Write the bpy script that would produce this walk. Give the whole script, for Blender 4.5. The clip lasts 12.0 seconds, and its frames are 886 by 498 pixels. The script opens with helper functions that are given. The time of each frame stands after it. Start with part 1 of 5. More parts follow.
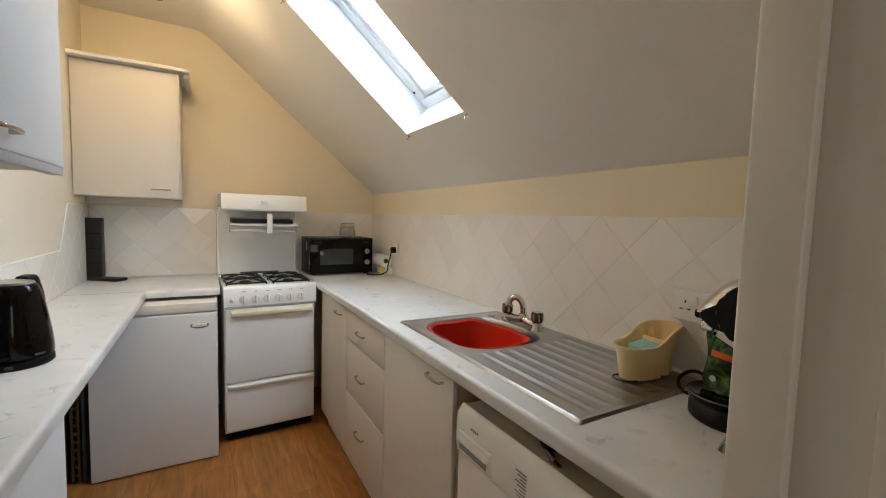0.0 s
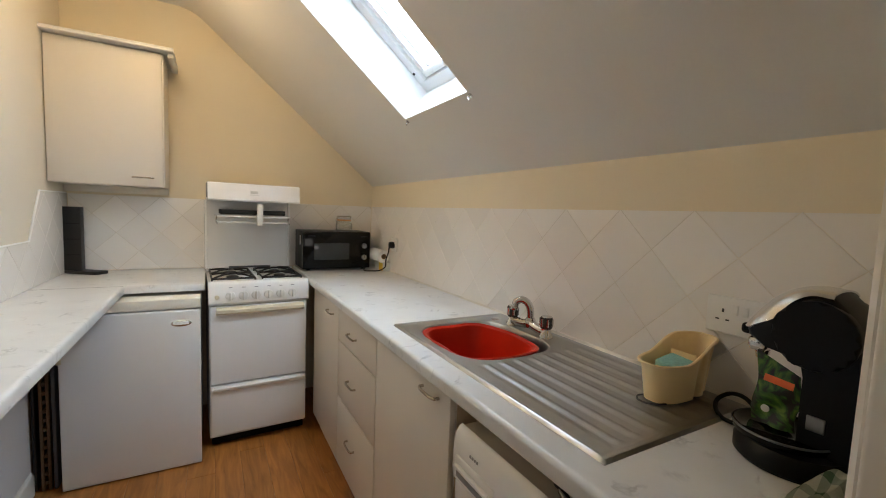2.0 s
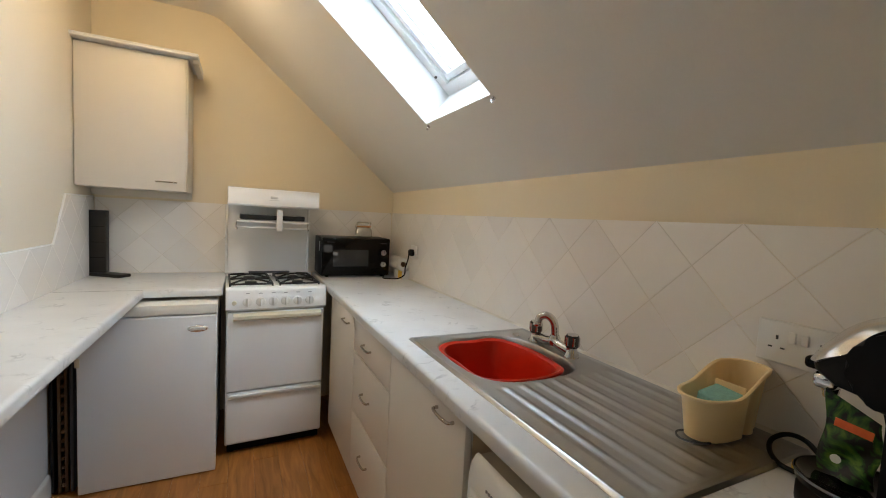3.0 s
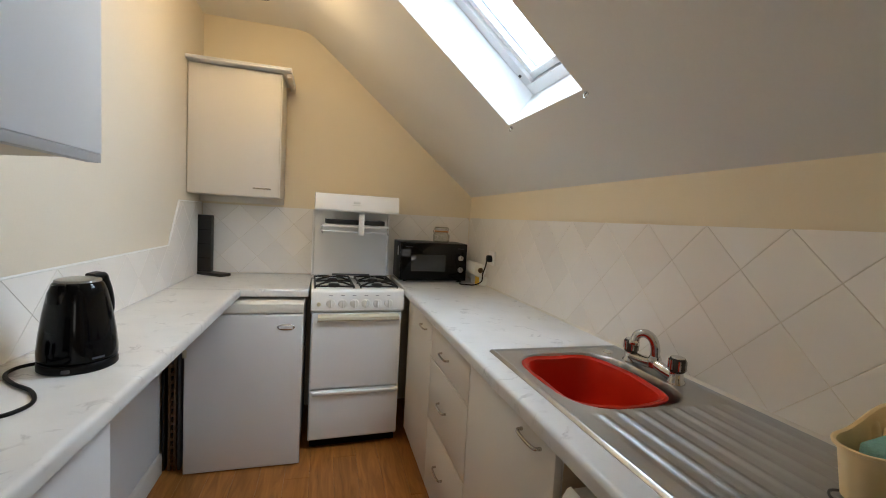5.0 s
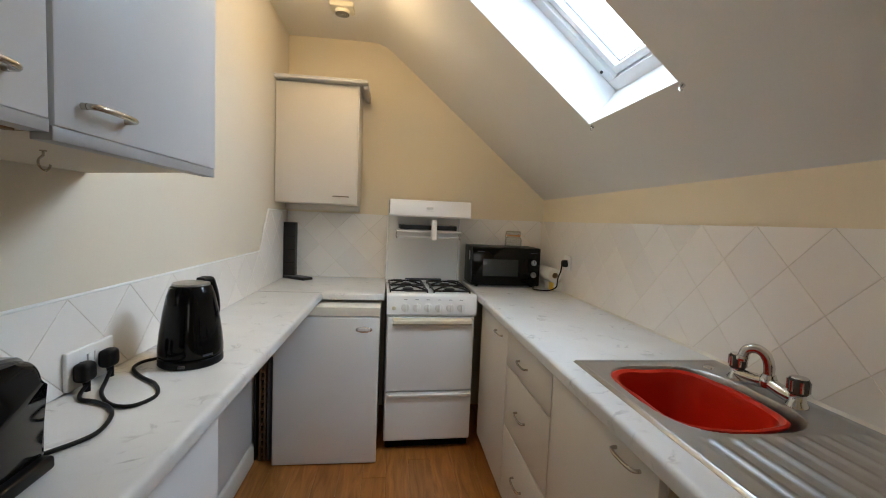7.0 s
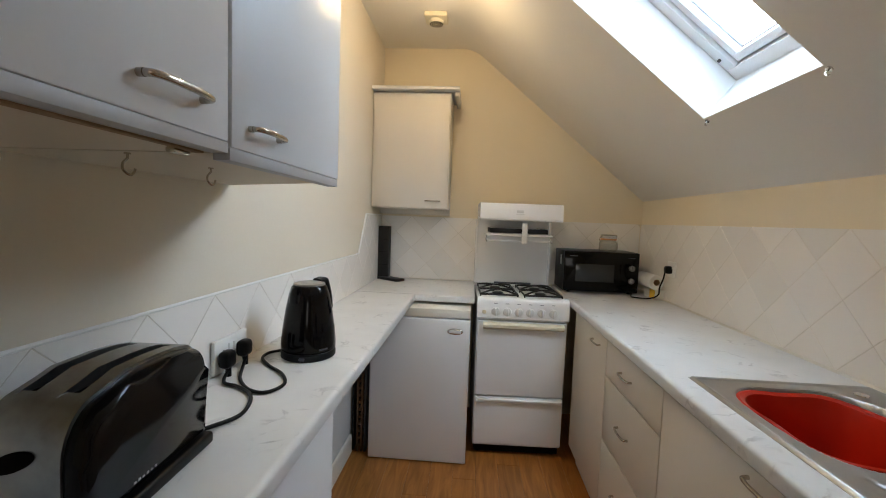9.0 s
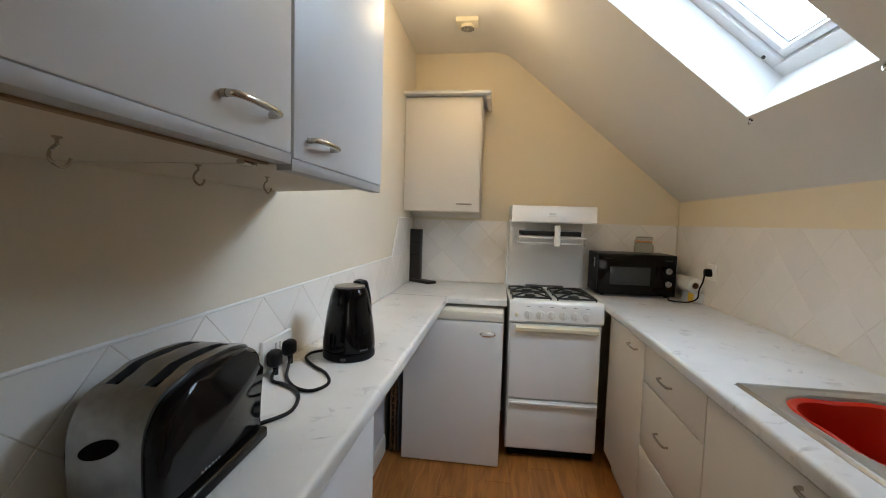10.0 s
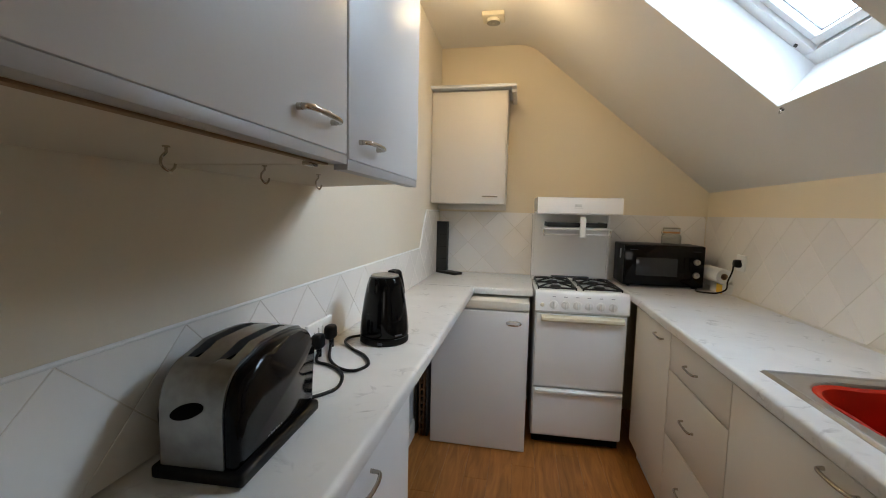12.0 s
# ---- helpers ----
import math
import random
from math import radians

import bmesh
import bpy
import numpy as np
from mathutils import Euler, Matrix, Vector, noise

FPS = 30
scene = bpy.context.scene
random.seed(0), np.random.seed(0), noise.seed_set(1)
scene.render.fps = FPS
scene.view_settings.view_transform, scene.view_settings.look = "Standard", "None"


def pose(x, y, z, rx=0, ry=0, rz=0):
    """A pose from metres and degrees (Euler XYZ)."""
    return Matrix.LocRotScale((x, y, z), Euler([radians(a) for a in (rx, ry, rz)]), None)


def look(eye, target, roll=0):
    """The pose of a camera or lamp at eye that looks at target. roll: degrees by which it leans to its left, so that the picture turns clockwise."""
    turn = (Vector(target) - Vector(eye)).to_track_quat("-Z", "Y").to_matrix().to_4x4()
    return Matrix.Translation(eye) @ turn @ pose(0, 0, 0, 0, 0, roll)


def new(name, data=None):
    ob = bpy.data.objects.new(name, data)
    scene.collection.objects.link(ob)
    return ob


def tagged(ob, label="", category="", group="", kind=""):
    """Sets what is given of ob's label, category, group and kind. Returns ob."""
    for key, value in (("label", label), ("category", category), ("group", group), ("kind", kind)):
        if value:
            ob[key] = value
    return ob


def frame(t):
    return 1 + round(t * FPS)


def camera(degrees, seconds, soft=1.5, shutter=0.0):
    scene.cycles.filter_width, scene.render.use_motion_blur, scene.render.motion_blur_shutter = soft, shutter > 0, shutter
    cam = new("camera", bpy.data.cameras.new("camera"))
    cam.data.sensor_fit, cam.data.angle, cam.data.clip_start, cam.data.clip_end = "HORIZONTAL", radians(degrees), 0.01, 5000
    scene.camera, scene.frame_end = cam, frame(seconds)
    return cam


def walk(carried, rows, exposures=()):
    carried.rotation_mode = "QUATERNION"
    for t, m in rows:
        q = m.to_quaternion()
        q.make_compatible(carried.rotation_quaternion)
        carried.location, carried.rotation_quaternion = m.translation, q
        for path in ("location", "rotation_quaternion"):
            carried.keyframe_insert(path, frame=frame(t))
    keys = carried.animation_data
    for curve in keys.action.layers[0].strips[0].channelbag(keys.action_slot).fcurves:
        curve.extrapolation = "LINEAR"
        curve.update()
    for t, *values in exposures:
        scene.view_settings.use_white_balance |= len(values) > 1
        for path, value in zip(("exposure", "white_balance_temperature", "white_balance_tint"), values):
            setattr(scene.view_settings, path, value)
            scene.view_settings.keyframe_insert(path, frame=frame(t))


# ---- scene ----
cam = camera(93.8, 12.0, soft=1.0)
PATH = [
    (0, (0.198, 0.254, 1.308), (1.187, 1.986, 1.164), 1.6),
    (0.5, (0.207, 0.277, 1.309), (1.231, 1.989, 1.158), 2.0),
    (1, (0.232, 0.313, 1.303), (1.245, 2.03, 1.146), 2.0),
    (1.5, (0.261, 0.348, 1.299), (1.271, 2.066, 1.13), 2.1),
    (2, (0.291, 0.386, 1.3), (1.265, 2.125, 1.132), 2.3),
    (2.5, (0.314, 0.415, 1.304), (1.254, 2.174, 1.157), 2.6),
    (3, (0.338, 0.448, 1.308), (1.215, 2.24, 1.165), 3.0),
    (5, (0.336, 0.517, 1.309), (0.882, 2.436, 1.169), 3.2),
    (5.5, (0.324, 0.533, 1.31), (0.795, 2.472, 1.172), 2.9),
    (6, (0.314, 0.535, 1.311), (0.717, 2.489, 1.173), 2.7),
    (6.5, (0.305, 0.538, 1.311), (0.634, 2.506, 1.175), 2.5),
    (7, (0.292, 0.544, 1.311), (0.535, 2.524, 1.174), 2.4),
    (9, (0.232, 0.542, 1.315), (0.092, 2.532, 1.175), 2.1),
    (9.5, (0.217, 0.53, 1.316), (0.001, 2.513, 1.178), 2.0),
    (10, (0.203, 0.522, 1.318), (-0.065, 2.5, 1.185), 1.7),
    (10.5, (0.199, 0.509, 1.319), (-0.11, 2.48, 1.192), 1.6),
    (11, (0.201, 0.488, 1.319), (-0.14, 2.455, 1.19), 1.1),
    (11.5, (0.194, 0.476, 1.32), (-0.166, 2.436, 1.159), 1.3),
    (12, (0.189, 0.455, 1.318), (-0.185, 2.412, 1.145), 1.3),
]
walk(cam, [(t, look(eye, target, roll)) for t, eye, target, roll in PATH],
     [(0, 0.22, 6250, 10), (3, 0.11, 6250, 10), (5, 0.0, 6150, 10), (7, -0.08, 6100, 10), (9, -0.09, 6100, 10), (12, -0.1, 6100, 10)])

# ---- world and lights ----
world = bpy.data.worlds.new("world")
scene.world = world
world.use_nodes = True
wn = world.node_tree.nodes
sky = wn.new("ShaderNodeTexSky")
sky.sky_type, sky.sun_disc = "NISHITA", False
sky.sun_elevation, sky.sun_rotation = radians(50), radians(70)
wn["Background"].inputs["Strength"].default_value = 0.12
world.node_tree.links.new(sky.outputs[0], wn["Background"].inputs["Color"])

SLOPE = math.atan(0.844)
# slope frame: local x runs up the slope, local y along the room, local z out of the roof
SLOPE_M = Matrix.Translation((1.36, 0, 1.475)) @ Matrix((
    (-math.cos(SLOPE), 0, math.sin(SLOPE), 0), (0, -1, 0, 0), (math.sin(SLOPE), 0, math.cos(SLOPE), 0), (0, 0, 0, 1)))
# local y is mirrored so that the frame stays right-handed
SK_V0, SK_V1, SK_Y0, SK_Y1 = 0.385, 1.126, 1.643, 2.171


def lamp(name, kind, m, power, colour, **settings):
    data = bpy.data.lights.new(name, kind)
    data.energy, data.color = power, colour
    for key, value in settings.items():
        if key == "size":
            data.size = value
        elif key == "size_y":
            data.size_y = value
        elif key == "shape":
            data.shape = value
        elif key == "radius":
            data.shadow_soft_size = value
        elif key == "angle":
            data.angle = value
    ob = new(name, data)
    ob.matrix_world = m
    return ob


# overcast sky seen through the roof window
sky_mid = SLOPE_M @ Vector(((SK_V0 + SK_V1) / 2, -(SK_Y0 + SK_Y1) / 2, 0.34))
sky_in = SLOPE_M @ Vector(((SK_V0 + SK_V1) / 2, -(SK_Y0 + SK_Y1) / 2, -1.0))
lamp("skylight_daylight", "AREA", look(sky_mid, sky_in), 40, (0.69, 0.855, 1.0), shape="RECTANGLE", size=0.9, size_y=0.9)
lamp("sun", "SUN", look((4, 3, 6), (1.0, 1.9, 1.8)), 0.3, (1, 0.96, 0.9), angle=radians(12))
# warm ceiling lamps
LAMPS = [(0.05, 2.56, 4.8), (0.12, 1.80, 3.5)]
for lx, ly, watts in LAMPS:
    lamp("ceiling_bulb", "POINT", pose(lx, ly, 2.28), watts, (1.0, 0.73, 0.40), radius=0.03)
# unseen fill lamp added in the hall to brighten the cooker and fridge fronts
lamp("hall_fill_light", "AREA", look((0.3, -1.42, 1.5), (0.3, 0, 1.3)), 4.5, (1.0, 0.92, 0.82), size=0.8)

# ---- materials ----


def mat(name, colour, rough=0.5, metal=0.0, grain=0.0, grain_scale=60.0, blotch=0.0, blotch_scale=4.0, bump=0.0, bump_scale=None,
        coat=0.0, vary=0.0, stretch=(1, 1, 1), rough_vary=0.0, island=False, spec=0.5):
    m = bpy.data.materials.new(name)
    m.use_nodes = True
    nt = m.node_tree
    n, l = nt.nodes, nt.links
    b = n["Principled BSDF"]
    b.inputs["Roughness"].default_value, b.inputs["Metallic"].default_value = rough, metal
    b.inputs["Coat Weight"].default_value, b.inputs["Specular IOR Level"].default_value = coat, spec
    b.inputs["Coat Roughness"].default_value = 0.1
    geo = n.new("ShaderNodeNewGeometry")
    mp = n.new("ShaderNodeMapping")
    mp.inputs["Scale"].default_value = stretch
    l.new(geo.outputs["Position"], mp.inputs["Vector"])
    value = None

    def noise_node(scale, detail=5.0):
        t = n.new("ShaderNodeTexNoise")
        t.inputs["Scale"].default_value, t.inputs["Detail"].default_value = scale, detail
        l.new(mp.outputs[0], t.inputs["Vector"])
        return t.outputs["Fac"]

    def signed(socket, amount):
        a = n.new("ShaderNodeMath")
        a.operation = "MULTIPLY_ADD"
        l.new(socket, a.inputs[0])
        a.inputs[1].default_value, a.inputs[2].default_value = 2 * amount, -amount
        return a.outputs[0]

    terms = []
    if grain:
        terms.append(signed(noise_node(grain_scale), grain))
    if blotch:
        terms.append(signed(noise_node(blotch_scale, 3.0), blotch))
    if vary:
        if island:
            terms.append(signed(geo.outputs["Random Per Island"], vary))
        else:
            oi = n.new("ShaderNodeObjectInfo")
            terms.append(signed(oi.outputs["Random"], vary))
    for t in terms:
        if value is None:
            value = t
        else:
            a = n.new("ShaderNodeMath")
            l.new(value, a.inputs[0])
            l.new(t, a.inputs[1])
            value = a.outputs[0]
    b.inputs["Base Color"].default_value = (*colour, 1)
    if value is not None:
        one = n.new("ShaderNodeMath")
        one.inputs[1].default_value = 1.0
        l.new(value, one.inputs[0])
        mix = n.new("ShaderNodeVectorMath")
        mix.operation = "SCALE"
        mix.inputs[0].default_value = colour
        l.new(one.outputs[0], mix.inputs["Scale"])
        l.new(mix.outputs[0], b.inputs["Base Color"])
    if bump:
        bp = n.new("ShaderNodeBump")
        bp.inputs["Strength"].default_value = min(1.0, bump)
        bp.inputs["Distance"].default_value = 0.002
        l.new(noise_node(bump_scale or grain_scale), bp.inputs["Height"])
        l.new(bp.outputs[0], b.inputs["Normal"])
    if rough_vary:
        a = n.new("ShaderNodeMath")
        a.operation = "MULTIPLY_ADD"
        l.new(noise_node(7.0), a.inputs[0])
        a.inputs[1].default_value, a.inputs[2].default_value = 2 * rough_vary, rough - rough_vary
        l.new(a.outputs[0], b.inputs["Roughness"])
    return m


def marble_mat(name):
    """White laminate with broken grey veins and flecks."""
    m = bpy.data.materials.new(name)
    m.use_nodes = True
    nt = m.node_tree
    n, l = nt.nodes, nt.links
    b = n["Principled BSDF"]
    b.inputs["Roughness"].default_value = 0.32
    geo = n.new("ShaderNodeNewGeometry")
    cloud = n.new("ShaderNodeTexNoise")
    cloud.inputs["Scale"].default_value, cloud.inputs["Detail"].default_value = 7.0, 6.0
    l.new(geo.outputs["Position"], cloud.inputs["Vector"])
    warp = n.new("ShaderNodeTexNoise")
    warp.inputs["Scale"].default_value, warp.inputs["Detail"].default_value, warp.inputs["Distortion"].default_value = 16.0, 8.0, 0.5
    l.new(geo.outputs["Position"], warp.inputs["Vector"])
    # thin veins where the noise crosses its middle
    sub = n.new("ShaderNodeMath")
    sub.operation = "SUBTRACT"
    sub.inputs[1].default_value = 0.5
    l.new(warp.outputs["Fac"], sub.inputs[0])
    ab = n.new("ShaderNodeMath")
    ab.operation = "ABSOLUTE"
    l.new(sub.outputs[0], ab.inputs[0])
    vein = n.new("ShaderNodeMapRange")
    vein.inputs["From Min"].default_value, vein.inputs["From Max"].default_value = 0.0, 0.045
    vein.inputs["To Min"].default_value, vein.inputs["To Max"].default_value = 1.0, 0.0
    l.new(ab.outputs[0], vein.inputs["Value"])
    gate = n.new("ShaderNodeTexNoise")
    gate.inputs["Scale"].default_value, gate.inputs["Detail"].default_value = 13.0, 2.0
    l.new(geo.outputs["Position"], gate.inputs["Vector"])
    open_gate = n.new("ShaderNodeMapRange")
    open_gate.inputs["From Min"].default_value, open_gate.inputs["From Max"].default_value = 0.55, 0.72
    l.new(gate.outputs["Fac"], open_gate.inputs["Value"])
    mul = n.new("ShaderNodeMath")
    mul.operation = "MULTIPLY"
    l.new(vein.outputs[0], mul.inputs[0])
    l.new(open_gate.outputs[0], mul.inputs[1])
    base = n.new("ShaderNodeMix")
    base.data_type = "RGBA"
    l.new(cloud.outputs["Fac"], base.inputs["Factor"])
    base.inputs["A"].default_value, base.inputs["B"].default_value = (0.62, 0.615, 0.60, 1), (0.79, 0.785, 0.765, 1)
    veined = n.new("ShaderNodeMix")
    veined.data_type = "RGBA"
    l.new(mul.outputs[0], veined.inputs["Factor"])
    l.new(base.outputs["Result"], veined.inputs["A"])
    veined.inputs["B"].default_value = (0.45, 0.44, 0.43, 1)
    l.new(veined.outputs["Result"], b.inputs["Base Color"])
    return m


def wood_mat(name, dark, light, stretch, rough=0.35, vary=0.25, fine=1.0):
    m = bpy.data.materials.new(name)
    m.use_nodes = True
    nt = m.node_tree
    n, l = nt.nodes, nt.links
    b = n["Principled BSDF"]
    b.inputs["Roughness"].default_value = rough
    geo = n.new("ShaderNodeNewGeometry")
    oi = n.new("ShaderNodeObjectInfo")
    off = n.new("ShaderNodeVectorMath")
    off.operation = "SCALE"
    off.inputs[0].default_value = (3.1, 7.7, 1.3)
    l.new(oi.outputs["Random"], off.inputs["Scale"])
    add = n.new("ShaderNodeVectorMath")
    l.new(geo.outputs["Position"], add.inputs[0])
    l.new(off.outputs[0], add.inputs[1])
    mp = n.new("ShaderNodeMapping")
    mp.inputs["Scale"].default_value = stretch
    l.new(add.outputs[0], mp.inputs["Vector"])
    t = n.new("ShaderNodeTexNoise")
    t.inputs["Scale"].default_value, t.inputs["Detail"].default_value, t.inputs["Distortion"].default_value = 3.0 * fine, 8.0, 1.2
    l.new(mp.outputs[0], t.inputs["Vector"])
    ramp = n.new("ShaderNodeValToRGB")
    ramp.color_ramp.elements[0].position, ramp.color_ramp.elements[1].position = 0.24, 0.80
    ramp.color_ramp.elements[0].color, ramp.color_ramp.elements[1].color = (*dark, 1), (*light, 1)
    l.new(t.outputs["Fac"], ramp.inputs["Fac"])
    sc = n.new("ShaderNodeMath")
    sc.operation = "MULTIPLY_ADD"
    l.new(oi.outputs["Random"], sc.inputs[0])
    sc.inputs[1].default_value, sc.inputs[2].default_value = vary, 1 - vary / 2
    mix = n.new("ShaderNodeVectorMath")
    mix.operation = "SCALE"
    l.new(ramp.outputs["Color"], mix.inputs[0])
    l.new(sc.outputs[0], mix.inputs["Scale"])
    l.new(mix.outputs[0], b.inputs["Base Color"])
    bp = n.new("ShaderNodeBump")
    bp.inputs["Strength"].default_value, bp.inputs["Distance"].default_value = 0.15, 0.001
    l.new(t.outputs["Fac"], bp.inputs["Height"])
    l.new(bp.outputs[0], b.inputs["Normal"])
    return m


def glass_mat(name, colour=(1, 1, 1), rough=0.0):
    m = bpy.data.materials.new(name)
    m.use_nodes = True
    b = m.node_tree.nodes["Principled BSDF"]
    b.inputs["Base Color"].default_value = (*colour, 1)
    b.inputs["Transmission Weight"].default_value, b.inputs["Roughness"].default_value, b.inputs["IOR"].default_value = 1.0, rough, 1.45
    return m


def glow_mat(name, colour, strength):
    m = bpy.data.materials.new(name)
    m.use_nodes = True
    b = m.node_tree.nodes["Principled BSDF"]
    b.inputs["Emission Color"].default_value, b.inputs["Emission Strength"].default_value = (*colour, 1), strength
    return m


def check_mat(name):
    """Green and white checked tea towel."""
    m = mat(name, (0.6, 0.62, 0.5), 0.9, grain=0.15, grain_scale=300, bump=0.6, bump_scale=400)
    nt = m.node_tree
    n, l = nt.nodes, nt.links
    b = n["Principled BSDF"]
    geo = n.new("ShaderNodeNewGeometry")
    sep = n.new("ShaderNodeSeparateXYZ")
    l.new(geo.outputs["Position"], sep.inputs[0])
    stripes = []
    for axis in ("X", "Y"):
        s = n.new("ShaderNodeMath")
        s.operation = "MULTIPLY"
        s.inputs[1].default_value = 38.0
        l.new(sep.outputs[axis], s.inputs[0])
        f = n.new("ShaderNodeMath")
        f.operation = "FRACT"
        l.new(s.outputs[0], f.inputs[0])
        g = n.new("ShaderNodeMath")
        g.operation = "GREATER_THAN"
        g.inputs[1].default_value = 0.62
        l.new(f.outputs[0], g.inputs[0])
        stripes.append(g.outputs[0])
    a = n.new("ShaderNodeMath")
    l.new(stripes[0], a.inputs[0])
    l.new(stripes[1], a.inputs[1])
    h = n.new("ShaderNodeMath")
    h.operation = "MULTIPLY"
    h.inputs[1].default_value = 0.5
    l.new(a.outputs[0], h.inputs[0])
    mix = n.new("ShaderNodeMix")
    mix.data_type = "RGBA"
    l.new(h.outputs[0], mix.inputs["Factor"])
    mix.inputs["A"].default_value, mix.inputs["B"].default_value = (0.62, 0.62, 0.5, 1), (0.10, 0.17, 0.10, 1)
    l.new(mix.outputs["Result"], b.inputs["Base Color"])
    return m


M_WALL = mat("cream_wall_paint", (0.80, 0.70, 0.52), 0.75, grain=0.02, grain_scale=140, blotch=0.04, blotch_scale=2.5, bump=0.12, bump_scale=220)
# cream paint again, less yellow: the skylight's cool cast is in the colour
M_WALL_DAYLIT = mat("cream_wall_paint_daylit", (0.715, 0.645, 0.525), 0.7, grain=0.02, grain_scale=140, blotch=0.035, blotch_scale=2.5, bump=0.12, bump_scale=220)
M_CEIL = mat("ceiling_paint", (0.78, 0.745, 0.68), 0.8, grain=0.02, grain_scale=120, blotch=0.03, blotch_scale=2.0, bump=0.15, bump_scale=160)
M_WOODWORK = mat("white_gloss_woodwork", (0.78, 0.74, 0.68), 0.38, grain=0.015, blotch=0.03, bump=0.06, bump_scale=50)
M_TILE = mat("white_ceramic_tile", (0.87, 0.835, 0.785), 0.18, grain=0.01, blotch=0.025, vary=0.035, bump=0.10, bump_scale=18)
M_GROUT = mat("grout", (0.69, 0.635, 0.55), 0.9, grain=0.12, grain_scale=90, blotch=0.55, blotch_scale=2.6)
M_TOP = marble_mat("marble_laminate")
# one off-white laminate twice: lamp warmth, then cool daylight, mixed into its colour
M_DOOR_WARMLIT = mat("cabinet_laminate_warmlit", (0.71, 0.655, 0.575), 0.42, grain=0.012, grain_scale=180, blotch=0.02, bump=0.05, bump_scale=300)
M_DOOR_DAYLIT = mat("cabinet_laminate_daylit", (0.69, 0.685, 0.68), 0.4, grain=0.012, grain_scale=180, blotch=0.02, bump=0.05, bump_scale=300)
# cream board with the warm shade under the cabinets put into its colour
M_SOFFIT = mat("shade_toned_cream_board", (0.60, 0.51, 0.38), 0.6, blotch=0.05)
M_TRIM = mat("grey_cabinet_edging", (0.42, 0.405, 0.40), 0.45, blotch=0.04)
M_INNER = mat("bare_cabinet_board", (0.55, 0.42, 0.27), 0.7, grain=0.08, blotch=0.08)
M_ENAMEL = mat("white_enamel", (0.88, 0.875, 0.86), 0.24, grain=0.006, blotch=0.015, blotch_scale=3, coat=0.3)
M_FRIDGE = mat("white_fridge_steel", (0.78, 0.775, 0.765), 0.33, grain=0.008, grain_scale=240, blotch=0.02, bump=0.05, bump_scale=260)
M_PALECREAM = mat("pale_cream_plastic", (0.78, 0.74, 0.64), 0.4, blotch=0.05, blotch_scale=12)
M_CREAM = mat("aged_cream_plastic", (0.74, 0.67, 0.50), 0.4, blotch=0.06, blotch_scale=12)
M_WPLAST = mat("white_plastic", (0.82, 0.81, 0.78), 0.35, blotch=0.03)
M_BLACK = mat("black_plastic", (0.004, 0.004, 0.0045), 0.36, grain=0.2, blotch=0.2, rough_vary=0.06, spec=0.22)
M_GLOSSBLACK = mat("gloss_black_plastic", (0.004, 0.004, 0.0045), 0.09, blotch=0.2, rough_vary=0.02, spec=0.22)
M_IRON = mat("black_cast_iron", (0.007, 0.007, 0.007), 0.55, grain=0.3, grain_scale=200, bump=0.3)
M_DARK = mat("dark_gap", (0.006, 0.005, 0.0045), 0.8, blotch=0.2, spec=0.08)
M_STEEL = mat("brushed_stainless_steel", (0.43, 0.43, 0.43), 0.32, 1.0, grain=0.04, grain_scale=90, blotch=0.04, blotch_scale=5, stretch=(3, 1.2, 1))
M_CHROME = mat("polished_chrome", (0.66, 0.65, 0.63), 0.13, 1.0, blotch=0.08, blotch_scale=30)
M_SATIN = mat("satin_chrome", (0.74, 0.74, 0.73), 0.26, 1.0, blotch=0.06, blotch_scale=30)
M_NICKEL = mat("satin_nickel", (0.50, 0.46, 0.40), 0.17, 1.0, blotch=0.12, blotch_scale=40)
M_TOASTSTEEL = mat("marked_steel", (0.33, 0.325, 0.315), 0.32, 1.0, grain=0.12, grain_scale=70, blotch=0.42, blotch_scale=22, rough_vary=0.12)
M_RED = mat("red_plastic", (0.47, 0.014, 0.002), 0.28, grain=0.03, blotch=0.06, spec=0.35)
M_TUB = mat("cream_plastic_tub", (0.95, 0.735, 0.40), 0.35, blotch=0.05, blotch_scale=20)
M_SPONGE = mat("aqua_sponge", (0.30, 0.58, 0.54), 0.95, grain=0.25, grain_scale=180, bump=0.8, bump_scale=260)
M_TOWEL = check_mat("checked_cotton")
M_FLOOR = wood_mat("oak_laminate", (0.215, 0.074, 0.014), (0.53, 0.225, 0.055), (9, 1.1, 1), 0.30, 0.16)
M_SMOKED = mat("smoked_acrylic", (0.10, 0.095, 0.09), 0.10, 0.6, blotch=0.1)
M_BAMBOO = wood_mat("brown_wood", (0.07, 0.035, 0.012), (0.17, 0.09, 0.035), (8, 8, 1), 0.5, 0.2)
M_GREYTRAY = mat("grey_metal_tray", (0.10, 0.105, 0.12), 0.45, 0.6, blotch=0.2)
M_DARKWOOD = mat("espresso_wood", (0.009, 0.007, 0.006), 0.40, grain=0.3, grain_scale=60, stretch=(6, 6, 1), bump=0.2)
M_GLASS = glass_mat("clear_glass", (0.97, 0.98, 0.96))
M_JAR = glass_mat("jar_glass", (0.93, 0.94, 0.90), 0.18)
M_JAR.node_tree.nodes["Principled BSDF"].inputs["Transmission Weight"].default_value = 0.75
M_OVENGLASS = mat("dark_window_glass", (0.030, 0.034, 0.040), 0.08, blotch=0.1)
M_PANE = glass_mat("window_glass", (1, 1, 1))
M_ORANGE = mat("orange_rubber_seal", (0.55, 0.22, 0.07), 0.5)


